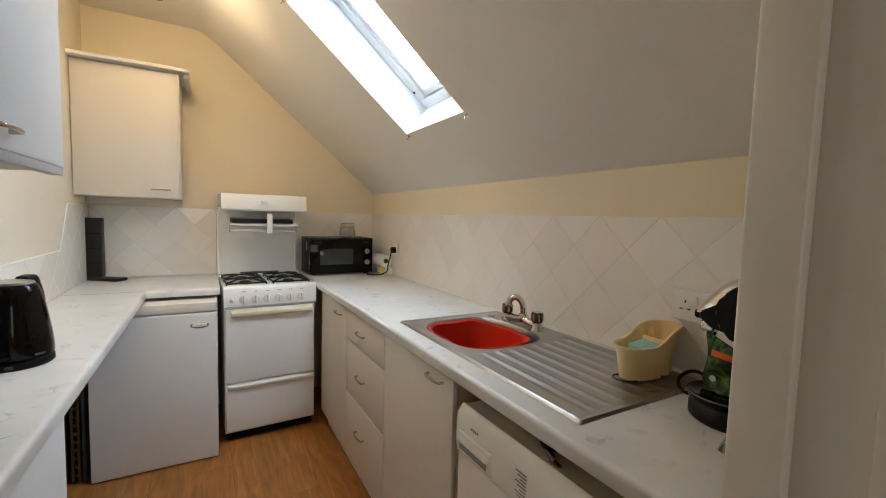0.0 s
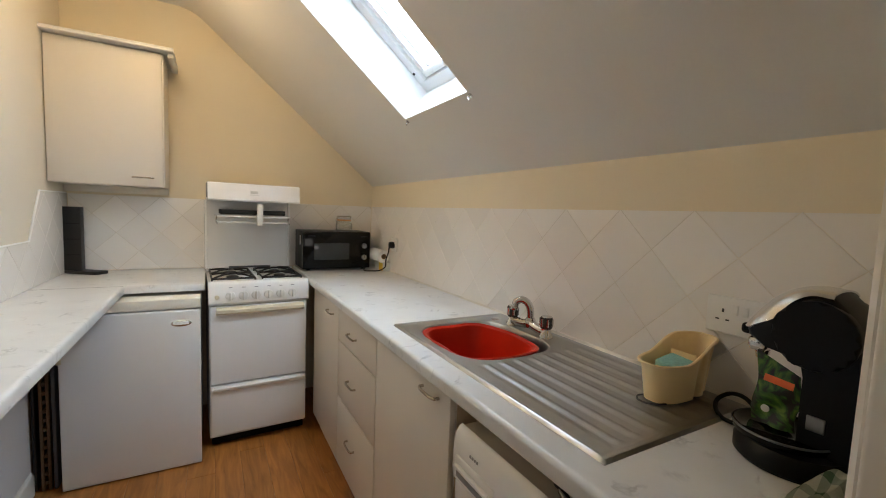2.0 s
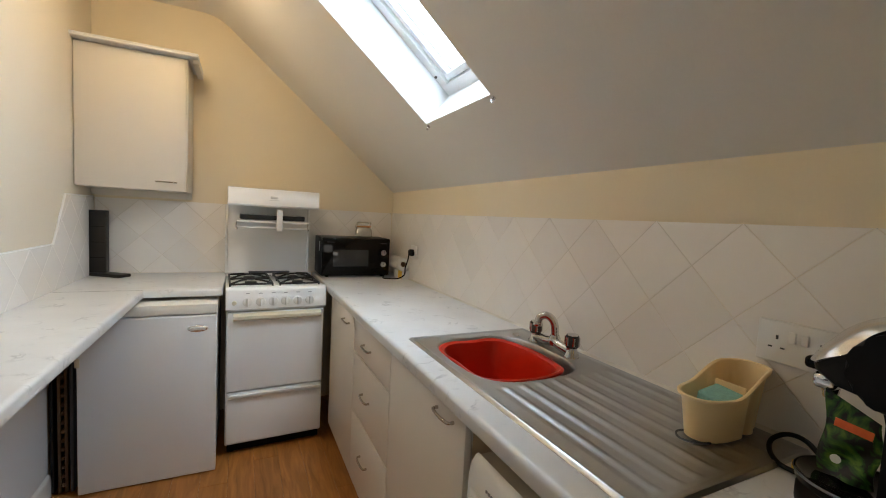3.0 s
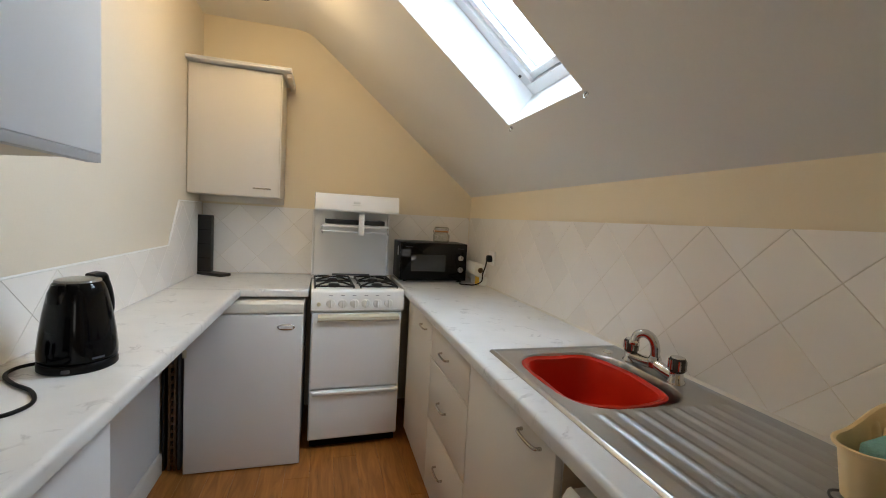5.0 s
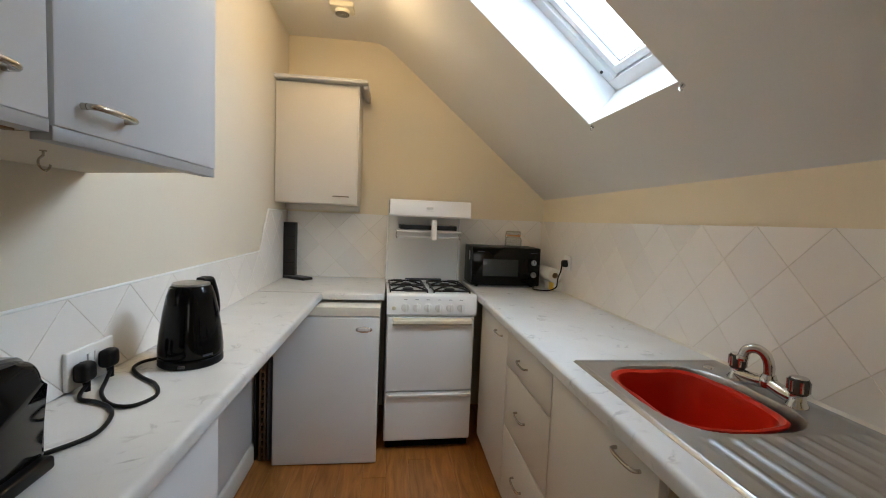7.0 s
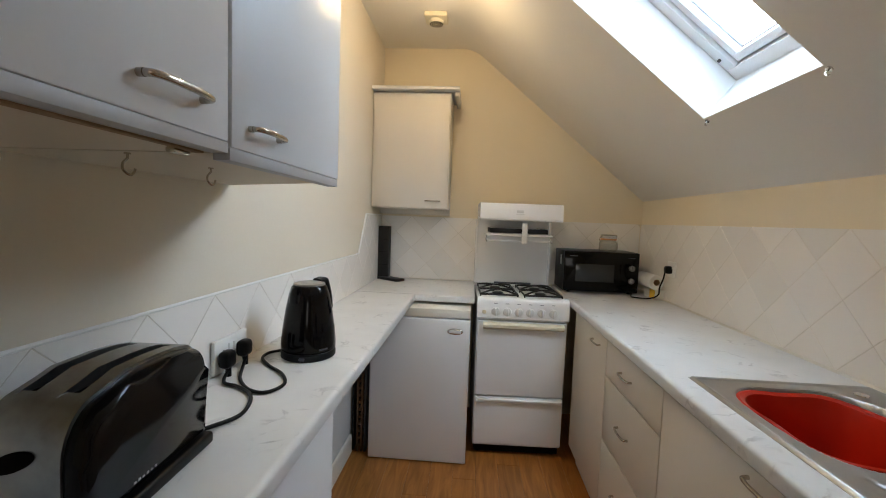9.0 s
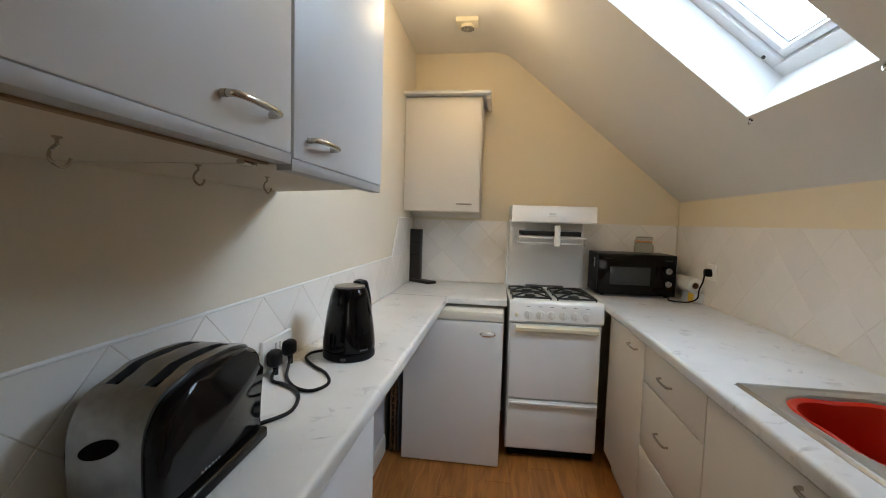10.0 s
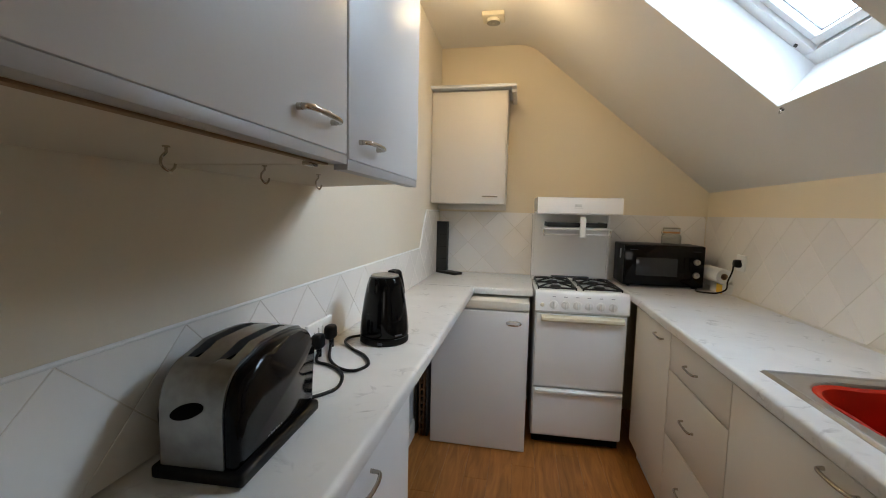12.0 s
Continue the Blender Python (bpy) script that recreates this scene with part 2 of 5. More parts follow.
def packet_mat(name):
    m = bpy.data.materials.new(name)
    m.use_nodes = True
    n, l = m.node_tree.nodes, m.node_tree.links
    geo = n.new("ShaderNodeNewGeometry")
    t = n.new("ShaderNodeTexNoise")
    t.inputs["Scale"].default_value, t.inputs["Detail"].default_value, t.inputs["Distortion"].default_value = 38.0, 3.0, 1.6
    r = n.new("ShaderNodeValToRGB")
    r.color_ramp.elements[0].position, r.color_ramp.elements[0].color = 0.44, (0.008, 0.010, 0.008, 1)
    r.color_ramp.elements[1].position, r.color_ramp.elements[1].color = 0.70, (0.10, 0.20, 0.02, 1)
    e = r.color_ramp.elements.new(0.54)
    e.color = (0.020, 0.085, 0.012, 1)
    l.new(geo.outputs["Position"], t.inputs["Vector"])
    l.new(t.outputs["Fac"], r.inputs["Fac"])
    b = n["Principled BSDF"]
    b.inputs["Roughness"].default_value = 0.4
    l.new(r.outputs["Color"], b.inputs["Base Color"])
    return m


M_PACKET = packet_mat("printed_foil_packet")
M_PRINT_GREEN = mat("green_printed_card", (0.022, 0.085, 0.012), 0.45, grain=0.6, grain_scale=60, blotch=0.9, blotch_scale=45)
M_PRINT_ORANGE = mat("orange_print", (0.70, 0.12, 0.02), 0.45, blotch=0.2, blotch_scale=60)
M_PRINT_WHITE = mat("white_print", (0.72, 0.72, 0.70), 0.5)
M_PRINT_GREY = mat("grey_print", (0.30, 0.30, 0.30), 0.5)
M_PRINT_DARK = mat("dark_print", (0.05, 0.05, 0.05), 0.5)
M_YELLOW = mat("yellow_card", (0.80, 0.52, 0.04), 0.5, blotch=0.1)
M_PAPER = mat("white_paper", (0.80, 0.79, 0.76), 0.9, grain=0.04, bump=0.3, bump_scale=120)
M_CARD = mat("brown_cardboard", (0.30, 0.19, 0.10), 0.85, blotch=0.1)
M_BULB = glow_mat("warm_bulb", (1.0, 0.72, 0.38), 9)
M_WINFRAME = mat("white_painted_pine", (0.87, 0.88, 0.885), 0.4, blotch=0.03)
M_SEALANT = mat("aged_sealant", (0.72, 0.68, 0.60), 0.6, blotch=0.2, blotch_scale=10)

# ---- builders ----
WORLD = {}


def put(ob, m=None):
    """Remember where an object stands, for the parts that hang on it."""
    m = m or Matrix.Identity(4)
    ob.matrix_basis = m
    WORLD[ob] = m
    return ob


def thing(name, base, label, category, group="", kind=""):
    ob = put(new(name), Matrix.Translation(base))
    ob.empty_display_size = 0.05
    return tagged(ob, label, category, group, kind)


def mesh_of(name, bm, material, smooth=True):
    bmesh.ops.recalc_face_normals(bm, faces=bm.faces)
    me = bpy.data.meshes.new(name)
    bm.to_mesh(me)
    bm.free()
    for mm in (material if isinstance(material, (list, tuple)) else [material]):
        me.materials.append(mm)
    if smooth:
        me.polygons.foreach_set("use_smooth", [True] * len(me.polygons))
        me.set_sharp_from_angle(angle=radians(38))
    return me


def part(name, bm, material, parent=None, label="", smooth=True):
    """Link a bmesh, given in world coordinates, as one mesh under a thing or part."""
    me = mesh_of(name, bm, material, smooth)
    co = np.empty(len(me.vertices) * 3)
    me.vertices.foreach_get("co", co)
    co = co.reshape(-1, 3)
    c = Vector((co.min(0) + co.max(0)) / 2)
    me.transform(Matrix.Translation(-c))
    ob = new(name, me)
    if parent is not None:
        ob.parent = parent
        ob.matrix_parent_inverse = WORLD[parent].inverted()
    ob.matrix_basis = Matrix.Translation(c)
    WORLD[ob] = Matrix.Translation(c)
    if label:
        ob["label"] = label
    return ob


def single(name, bm, material, label, category, group="", kind="", smooth=True):
    return tagged(part(name, bm, material, None, "", smooth), label, category, group, kind)


def structure(name, bm, material, label, category="", smooth=True):
    return tagged(part(name, bm, material, None, "", smooth), label, category or name.split("_")[0], "", "structure")


def box(x0, x1, y0, y1, z0, z1, bevel=0.0, seg=2, bm=None, m=None):
    """A box, its edges rounded by bevel, added to bm."""
    out = bmesh.new()
    bmesh.ops.create_cube(out, size=1.0)
    bmesh.ops.transform(out, verts=out.verts, matrix=Matrix.Translation(((x0 + x1) / 2, (y0 + y1) / 2, (z0 + z1) / 2)) @ Matrix.Diagonal((abs(x1 - x0), abs(y1 - y0), abs(z1 - z0), 1)))
    if bevel > 0:
        bmesh.ops.bevel(out, geom=out.edges[:], offset=bevel, segments=seg, affect="EDGES", profile=0.5)
    if m is not None:
        bmesh.ops.transform(out, verts=out.verts, matrix=m)
    return join(bm, out)


def join(bm, other):
    if bm is None:
        return other
    tmp = bpy.data.meshes.new("tmp")
    other.to_mesh(tmp)
    other.free()
    bm.from_mesh(tmp)
    bpy.data.meshes.remove(tmp)
    return bm


def cyl(a, b, r0, r1=None, seg=24, bm=None, bevel=0.0):
    """A round bar or cone from a to b."""
    a, b = Vector(a), Vector(b)
    out = bmesh.new()
    bmesh.ops.create_cone(out, cap_ends=True, segments=seg, radius1=r0, radius2=r0 if r1 is None else r1, depth=(b - a).length)
    if bevel:
        rim = [e for e in out.edges if any(len(f.verts) > 4 for f in e.link_faces)]
        bmesh.ops.bevel(out, geom=rim, offset=bevel, segments=2, affect="EDGES", profile=0.5)
    turn = (b - a).to_track_quat("Z", "Y").to_matrix().to_4x4()
    bmesh.ops.transform(out, verts=out.verts, matrix=Matrix.Translation((a + b) / 2) @ turn)
    return join(bm, out)


def smooth_line(points, steps=8):
    """A smooth line through the points."""
    p = [Vector(q) for q in points]
    p = [2 * p[0] - p[1]] + p + [2 * p[-1] - p[-2]]
    out = []
    for i in range(1, len(p) - 2):
        for k in range(steps):
            t = k / steps
            out.append(0.5 * (2 * p[i] + (p[i + 1] - p[i - 1]) * t + (2 * p[i - 1] - 5 * p[i] + 4 * p[i + 1] - p[i + 2]) * t * t
                              + (3 * p[i] - p[i - 1] - 3 * p[i + 1] + p[i + 2]) * t ** 3))
    return out + [p[-2]]


def tube(points, r, seg=10, steps=8, bm=None):
    """A round bar along a smooth line."""
    out = bmesh.new()
    line = smooth_line(points, steps)
    side = None
    rings = []
    for i, q in enumerate(line):
        way = (line[min(i + 1, len(line) - 1)] - line[max(i - 1, 0)]).normalized()
        if side is None:
            side = way.orthogonal().normalized()
        side = (side - way * side.dot(way)).normalized()
        up = way.cross(side)
        rings.append([out.verts.new(q + r * (math.cos(a) * side + math.sin(a) * up)) for a in (2 * math.pi * k / seg for k in range(seg))])
    for ra, rb in zip(rings, rings[1:]):
        for k in range(seg):
            out.faces.new((ra[k], ra[(k + 1) % seg], rb[(k + 1) % seg], rb[k]))
    out.faces.new(rings[0])
    out.faces.new(rings[-1][::-1])
    return join(bm, out)


def lathe(profile, centre, seg=40, squash=(1, 1), turn=0.0, bm=None, cap=True):
    """Spin (radius, height) rows about an upright axis."""
    out = bmesh.new()
    rings = []
    for r, z in profile:
        ring = []
        for k in range(seg):
            a = 2 * math.pi * k / seg
            x, y = r * squash[0] * math.cos(a), r * squash[1] * math.sin(a)
            c, s = math.cos(turn), math.sin(turn)
            ring.append(out.verts.new((centre[0] + c * x - s * y, centre[1] + s * x + c * y, centre[2] + z)))
        rings.append(ring)
    for ra, rb in zip(rings, rings[1:]):
        for k in range(seg):
            out.faces.new((ra[k], ra[(k + 1) % seg], rb[(k + 1) % seg], rb[k]))
    if cap:
        out.faces.new(rings[0])
        out.faces.new(rings[-1])
    return join(bm, out)


def extrude(outline, along, to, axes="xz", bm=None):
    """A prism: outline in two axes, drawn out along the third from along to to."""
    third = ({"x", "y", "z"} - set(axes)).pop()
    out = bmesh.new()

    def vert(p, d):
        v = {axes[0]: p[0], axes[1]: p[1], third: d}
        return out.verts.new((v["x"], v["y"], v["z"]))

    a = [vert(p, along) for p in outline]
    b = [vert(p, to) for p in outline]
    out.faces.new(a)
    out.faces.new(b[::-1])
    for k in range(len(a)):
        out.faces.new((a[k], a[(k + 1) % len(a)], b[(k + 1) % len(b)], b[k]))
    return join(bm, out)


def arc(cx, cy, r, a0, a1, n=6):
    return [(cx + r * math.cos(radians(a0 + (a1 - a0) * k / n)), cy + r * math.sin(radians(a0 + (a1 - a0) * k / n))) for k in range(n + 1)]


def rounded(w, h, r, n=6):
    """A rounded rectangle about the origin."""
    return arc(w / 2 - r, h / 2 - r, r, 0, 90, n) + arc(-w / 2 + r, h / 2 - r, r, 90, 180, n) + arc(-w / 2 + r, -h / 2 + r, r, 180, 270, n) + arc(w / 2 - r, -h / 2 + r, r, 270, 360, n)


def moved(bm, m):
    bmesh.ops.transform(bm, verts=bm.verts, matrix=m)
    return bm


def bow_handle(parent, a, b, out_dir, rise=0.028, r=0.0045, name="handle"):
    """A bow handle between the two feet a and b, standing out along out_dir."""
    a, b, o = Vector(a), Vector(b), Vector(out_dir).normalized()
    d = (b - a)
    bm = tube([a, a + o * rise * 0.75 + d * 0.03, a + o * rise + d * 0.25, a + o * rise * 1.04 + d * 0.5, a + o * rise + d * 0.75, b + o * rise * 0.75 - d * 0.03, b], r, 10, 6)
    cyl(a, a + o * 0.006, r * 1.08, seg=14, bm=bm)
    cyl(b, b + o * 0.006, r * 1.08, seg=14, bm=bm)
    return part(name, bm, M_NICKEL, parent, "satin nickel bow handle")


def slope_pt(v, y, d=0.0):
    return SLOPE_M @ Vector((v, -y, d))


def slope_box(v0, v1, y0, y1, d0, d1, bevel=0.0, bm=None):
    return box(v0, v1, -y1, -y0, d0, d1, bevel, 2, bm, SLOPE_M)

# ---- structure ----
LW, RW, BK, NEAR = -0.41, 1.35, 3.40, 0.50
CEIL, TOP = 2.46, 0.90

wall_west = structure("wall_west", box(LW - 0.1, LW, NEAR - 0.12, BK + 0.1, 0, 2.6), M_WALL_DAYLIT, "cream painted plaster wall beside the narrow worktop, its colour cooled for the skylight")
wall_north = structure("wall_north", box(LW, RW + 0.1, BK, BK + 0.1, 0, 2.6), M_WALL, "cream painted gable wall behind the cooker")
wall_east = structure("wall_east", box(RW, RW + 0.1, NEAR - 0.12, BK, 0, 1.49), M_WALL, "low cream painted wall under the sloping ceiling")

near = extrude([(0.80, 0), (RW, 0), (RW, 1.49), (0.80, 1.95)], NEAR - 0.12, NEAR)
box(LW, -0.03, NEAR - 0.12, NEAR, 0, 2.46, bm=near)
box(-0.03, 0.80, NEAR - 0.12, NEAR, 2.03, 2.46, bm=near)
structure("wall_south", near, M_WALL, "cream painted wall with the kitchen doorway")

roof = slope_box(-0.12, SK_V0, 0.38, BK, 0, 0.166)
slope_box(SK_V1, 1.72, 0.38, BK, 0, 0.166, bm=roof)
slope_box(SK_V0, SK_V1, 0.38, SK_Y0, 0, 0.166, bm=roof)
slope_box(SK_V0, SK_V1, SK_Y1, BK, 0, 0.166, bm=roof)
structure("ceiling_slope", roof, M_CEIL, "matt off-white sloping attic ceiling", "ceiling", smooth=False)
# rounded plaster join between the slope and the flat ceiling
jx, tl = 1.36 - (CEIL - 1.475) / 0.844, 0.09
pa, pb, pc = Vector((jx - tl, CEIL)), Vector((jx, CEIL)), Vector((jx + tl * math.cos(SLOPE), CEIL - tl * math.sin(SLOPE)))
curve = [tuple((1 - k / 12) ** 2 * pa + 2 * (k / 12) * (1 - k / 12) * pb + (k / 12) ** 2 * pc) for k in range(13)]
structure("ceiling_cove", extrude(curve + [(pc.x + 0.02, pc.y + 0.03), (jx, CEIL + 0.04), (pa.x, CEIL + 0.02)], 0.38, BK, "xz"), M_CEIL, "rounded plaster join of the ceiling", "ceiling")
structure("ceiling", box(LW, 0.21, 0.38, BK, CEIL, CEIL + 0.1), M_CEIL, "flat off-white attic ceiling", "ceiling")

sub = box(LW, RW, NEAR - 0.12, BK, -0.06, -0.004)
structure("floor", sub, M_DARK, "underlay beneath the laminate floor")

# hall behind the doorway
hall = box(-1.0, 1.6, -1.5, NEAR - 0.12, -0.06, 0.0)
structure("floor_hall", hall, M_CARD, "plain brown hall floor", "floor")
structure("ceiling_hall", box(-1.0, 1.6, -1.5, NEAR - 0.12, CEIL, CEIL + 0.1), M_CEIL, "plain hall ceiling", "ceiling")
structure("wall_hall_west", box(-1.1, -1.0, -1.5, NEAR - 0.12, 0, CEIL), M_WALL, "plain cream hall wall", "wall")
structure("wall_hall_east", box(1.6, 1.7, -1.5, NEAR - 0.12, 0, CEIL), M_WALL, "plain cream hall wall", "wall")
structure("wall_hall_south", box(-1.1, 1.7, -1.6, -1.5, 0, CEIL), M_WALL, "plain cream hall wall", "wall")
hn = box(-1.0, LW - 0.1, NEAR - 0.12, NEAR - 0.02, 0, CEIL)
box(RW + 0.1, 1.6, NEAR - 0.12, NEAR - 0.02, 0, CEIL, bm=hn)
box(0.80, RW + 0.1, NEAR - 0.14, NEAR - 0.12, 1.42, CEIL, bm=hn)
structure("wall_hall_north", hn, M_WALL, "plain cream hall wall", "wall")

# door lining with stop and architrave
frame_bm = box(0.734, 0.80, NEAR - 0.125, NEAR - 0.010, 0, 2.012, 0.003)
structure("door_lining", frame_bm, M_WOODWORK, "off-white painted door lining", "door frame")
structure("door_stop", box(0.712, 0.7335, 0.434, 0.490, 0, 2.011, 0.004, 3), M_WOODWORK, "off-white painted door stop", "door frame")
arch = extrude([(0.788, NEAR), (0.788, NEAR + 0.010), (0.794, NEAR + 0.016), (0.812, NEAR + 0.018), (0.845, NEAR + 0.012), (0.85, NEAR + 0.008), (0.85, NEAR)], TOP + 0.004, 1.88, "xy")
structure("architrave", arch, M_WOODWORK, "off-white painted architrave beside the worktop", "door frame")
box_l = box(-0.03, -0.012, NEAR - 0.125, NEAR + 0.004, 0, 2.03, 0.002)
structure("door_lining_far", box_l, M_WOODWORK, "off-white painted door lining", "door frame")
structure("door_head", box(-0.012, 0.800, NEAR - 0.125, NEAR + 0.004, 2.0125, 2.03, 0.002), M_WOODWORK, "off-white painted door head", "door frame")

# skirting
sk = extrude([(LW, 0), (LW + 0.016, 0), (LW + 0.016, 0.085), (LW + 0.012, 0.098), (LW + 0.004, 0.104), (LW, 0.104)], 1.60, 2.74)
structure("baseboard", sk, M_WOODWORK, "white painted skirting board under the worktop", "skirting")


structure("wall_lining", box(LW, LW + 0.005, 1.590, 2.742, 0.106, 0.860), M_DOOR_DAYLIT, "white painted wall board under the narrow worktop", "wall")


# roof window: reveal lining, frame, sash, pane
def roof_window():
    win = thing("window_1", slope_pt((SK_V0 + SK_V1) / 2, (SK_Y0 + SK_Y1) / 2, 0.17), "white roof window in a deep plastered reveal", "window", kind="structure")
    v0, v1, y0, y1 = SK_V0, SK_V1, SK_Y0, SK_Y1
    # plastered reveal, slightly flared towards the room
    bm = bmesh.new()
    loops = []
    for d, a0, a1, b0, b1 in ((0.001, v0 - 0.004, v1 + 0.004, y0 - 0.004, y1 + 0.004), (0.002, v0 + 0.0008, v1 - 0.001, y0 + 0.001, y1 - 0.001), (0.166, v0 + 0.012, v1 - 0.006, y0 + 0.006, y1 - 0.014), (0.166, v0 - 0.004, v1 + 0.004, y0 - 0.004, y1 + 0.004)):
        loops.append([bm.verts.new(slope_pt(v, y, d)) for v, y in ((a0, b0), (a1, b0), (a1, b1), (a0, b1))])
    for la, lb in zip(loops, loops[1:] + loops[:1]):
        for k in range(4):
            bm.faces.new((la[k], la[(k + 1) % 4], lb[(k + 1) % 4], lb[k]))
    part("reveal", bm, M_WINFRAME, win, smooth=False)

    def ring(a, b, d0, d1, bev):
        bm = slope_box(v0 + a, v0 + b, y0 + a, y1 - a, d0, d1, bev)
        slope_box(v1 - b, v1 - a, y0 + a, y1 - a, d0, d1, bev, bm=bm)
        slope_box(v0 + b, v1 - b, y0 + a, y0 + b, d0, d1, bev, bm=bm)
        slope_box(v0 + b, v1 - b, y1 - b, y1 - a, d0, d1, bev, bm=bm)
        return bm
    part("window_frame", ring(-0.03, 0.060, 0.168, 0.235, 0.002), M_WINFRAME, win)
    sash = part("sash", ring(0.066, 0.096, 0.180, 0.240, 0.003), M_WINFRAME, win)
    part("gasket", ring(0.094, 0.099, 0.205, 0.212, 0), M_PRINT_GREY, sash)
    # dark ring added for the shade in the gap between frame and sash
    part("gap_seal", ring(0.0605, 0.0655, 0.205, 0.215, 0), M_PRINT_DARK, win, "dark ring standing for the shade round the sash")
    pane = part("pane", slope_box(v0 + 0.096, v1 - 0.096, y0 + 0.096, y1 - 0.096, 0.212, 0.216), M_PANE, win)
    pane.visible_shadow = False
    for yy in (y1 - 0.030, y0 + 0.030):
        p, q = slope_pt(v0 + 0.11, yy, 0.170), slope_pt(v0 + 0.11, yy, 0.162)
        part("bolt", cyl(p, q, 0.006, seg=12), M_PRINT_DARK, win)
    # lead strip of the pane
    part("wire", slope_box(v0 + 0.20, v1 - 0.098, y0 + 0.235, y0 + 0.240, 0.209, 0.2115), M_PRINT_GREY, win)
    return win


roof_window()


def blind_hook(v, y):
    h = thing("blind_hook", slope_pt(v, y), "small chrome hook screwed to the ceiling", "hook", "hooks round the roof window")
    o = slope_pt(v, y)
    n_in = -(SLOPE_M.to_3x3() @ Vector((0, 0, 1)))
    part("plate", cyl(o, o + n_in * 0.004, 0.008, seg=16), M_CHROME, h)
    part("prong", tube([o, o + n_in * 0.014, o + n_in * 0.02 + Vector((0, -0.008, -0.004)), o + n_in * 0.014 + Vector((0, -0.014, -0.008))], 0.0022, 8, 5), M_CHROME, h)


blind_hook(SK_V0 - 0.014, SK_Y1 - 0.01)
blind_hook(SK_V0 - 0.014, SK_Y0 - 0.006)
blind_hook(SK_V1 + 0.012, SK_Y1 + 0.012)

# ---- worktops ----
NOSE = arc(0.012, TOP - 0.012, 0.012, 180, 90, 5)   # rounded front, from the front face up to the top


def nose_profile(front, back, flip=1):
    """Cross-section of a worktop whose rounded front stands at front."""
    s = 1 if back > front else -1
    up = [(front + s * x, z) for x, z in NOSE]
    low = [(front + s * x, z) for x, z in arc(0.004, TOP - 0.038 + 0.004, 0.004, 270, 180, 4)]
    return low + up + [(back, TOP), (back, TOP - 0.038)]


EDGE = 0.784
SX0, SX1, SY0, SY1 = 0.850, 1.322, 0.815, 1.722      # the sink's outer edge
LEDGE = -0.072


def nose_parts(front, back):
    """The rounded front edge and the flat slab behind it, as two outlines."""
    sgn = 1 if back > front else -1
    cut = front + sgn * 0.0145
    full = nose_profile(front, back)
    return full[:-2] + [(cut, TOP), (cut, TOP - 0.038)], [(cut, TOP - 0.038), (cut, TOP), (back, TOP), (back, TOP - 0.038)]


ed, sl = nose_parts(EDGE, RW)
top1 = thing("sink_worktop", ((EDGE + RW) / 2, 2.0, TOP - 0.038), "white marbled laminate worktop with a rounded front, holding the sink", "worktop")
cutx = EDGE + 0.0145
wt = bmesh.new()
rings = []
for z in (TOP - 0.038, TOP):
    for ax, bx_, ay, by in ((cutx, RW, NEAR, BK), (SX0 + 0.02, SX1 - 0.02, SY0 + 0.02, SY1 - 0.02)):
        rings.append([wt.verts.new((x, y, z)) for x, y in ((ax, ay), (bx_, ay), (bx_, by), (ax, by))])
for ra, rb in ((rings[0], rings[1]), (rings[2], rings[3]), (rings[0], rings[2]), (rings[1], rings[3])):
    for k in range(4):
        wt.faces.new((ra[k], ra[(k + 1) % 4], rb[(k + 1) % 4], rb[k]))
part("slab", wt, M_TOP, top1)
part("front_edge", extrude(ed, NEAR, BK), M_TOP, top1, "rounded laminate front edge")
ed, sl = nose_parts(LEDGE, LW)
top2 = thing("narrow_worktop", ((LEDGE + LW) / 2, 1.6, TOP - 0.038), "narrow white marbled laminate worktop along the wall", "worktop")
part("slab", extrude(sl, NEAR, 2.797), M_TOP, top2)
part("front_edge", extrude(ed, NEAR, 2.797), M_TOP, top2, "rounded laminate front edge")
ed, sl = nose_parts(2.80, BK)
top3 = thing("corner_worktop", (-0.07, 3.1, TOP - 0.038), "white marbled laminate worktop over the fridge", "worktop")
part("slab", extrude(sl, LW, 0.257, "yz"), M_TOP, top3)
part("front_edge", extrude(ed, LEDGE - 0.01, 0.257, "yz"), M_TOP, top3, "rounded laminate front edge")
part("corner_strip", box(LW, LEDGE - 0.0105, 2.7995, 2.8145, TOP - 0.038, TOP), M_TOP, top3)

part("joint_strip", box(LW + 0.012, LEDGE - 0.004, 2.7955, 2.7990, TOP - 0.030, TOP + 0.0008), M_TRIM, top3, "grey joint between the two worktops")

seal = extrude([(RW - 0.016, TOP), (RW, TOP), (RW, TOP + 0.014)], NEAR + 0.02, BK)
structure("sealant_strip", seal, M_SEALANT, "yellowed sealant along the worktop's back edge", "sealant")

# ---- cabinets ----


def slab_door(name, parent, x0, x1, y0, y1, z0, z1, material, label=""):
    return part(name, box(x0, x1, y0, y1, z0, z1, 0.0025, 2), material, parent, label)


FX = 0.806          # front of the sink-side doors


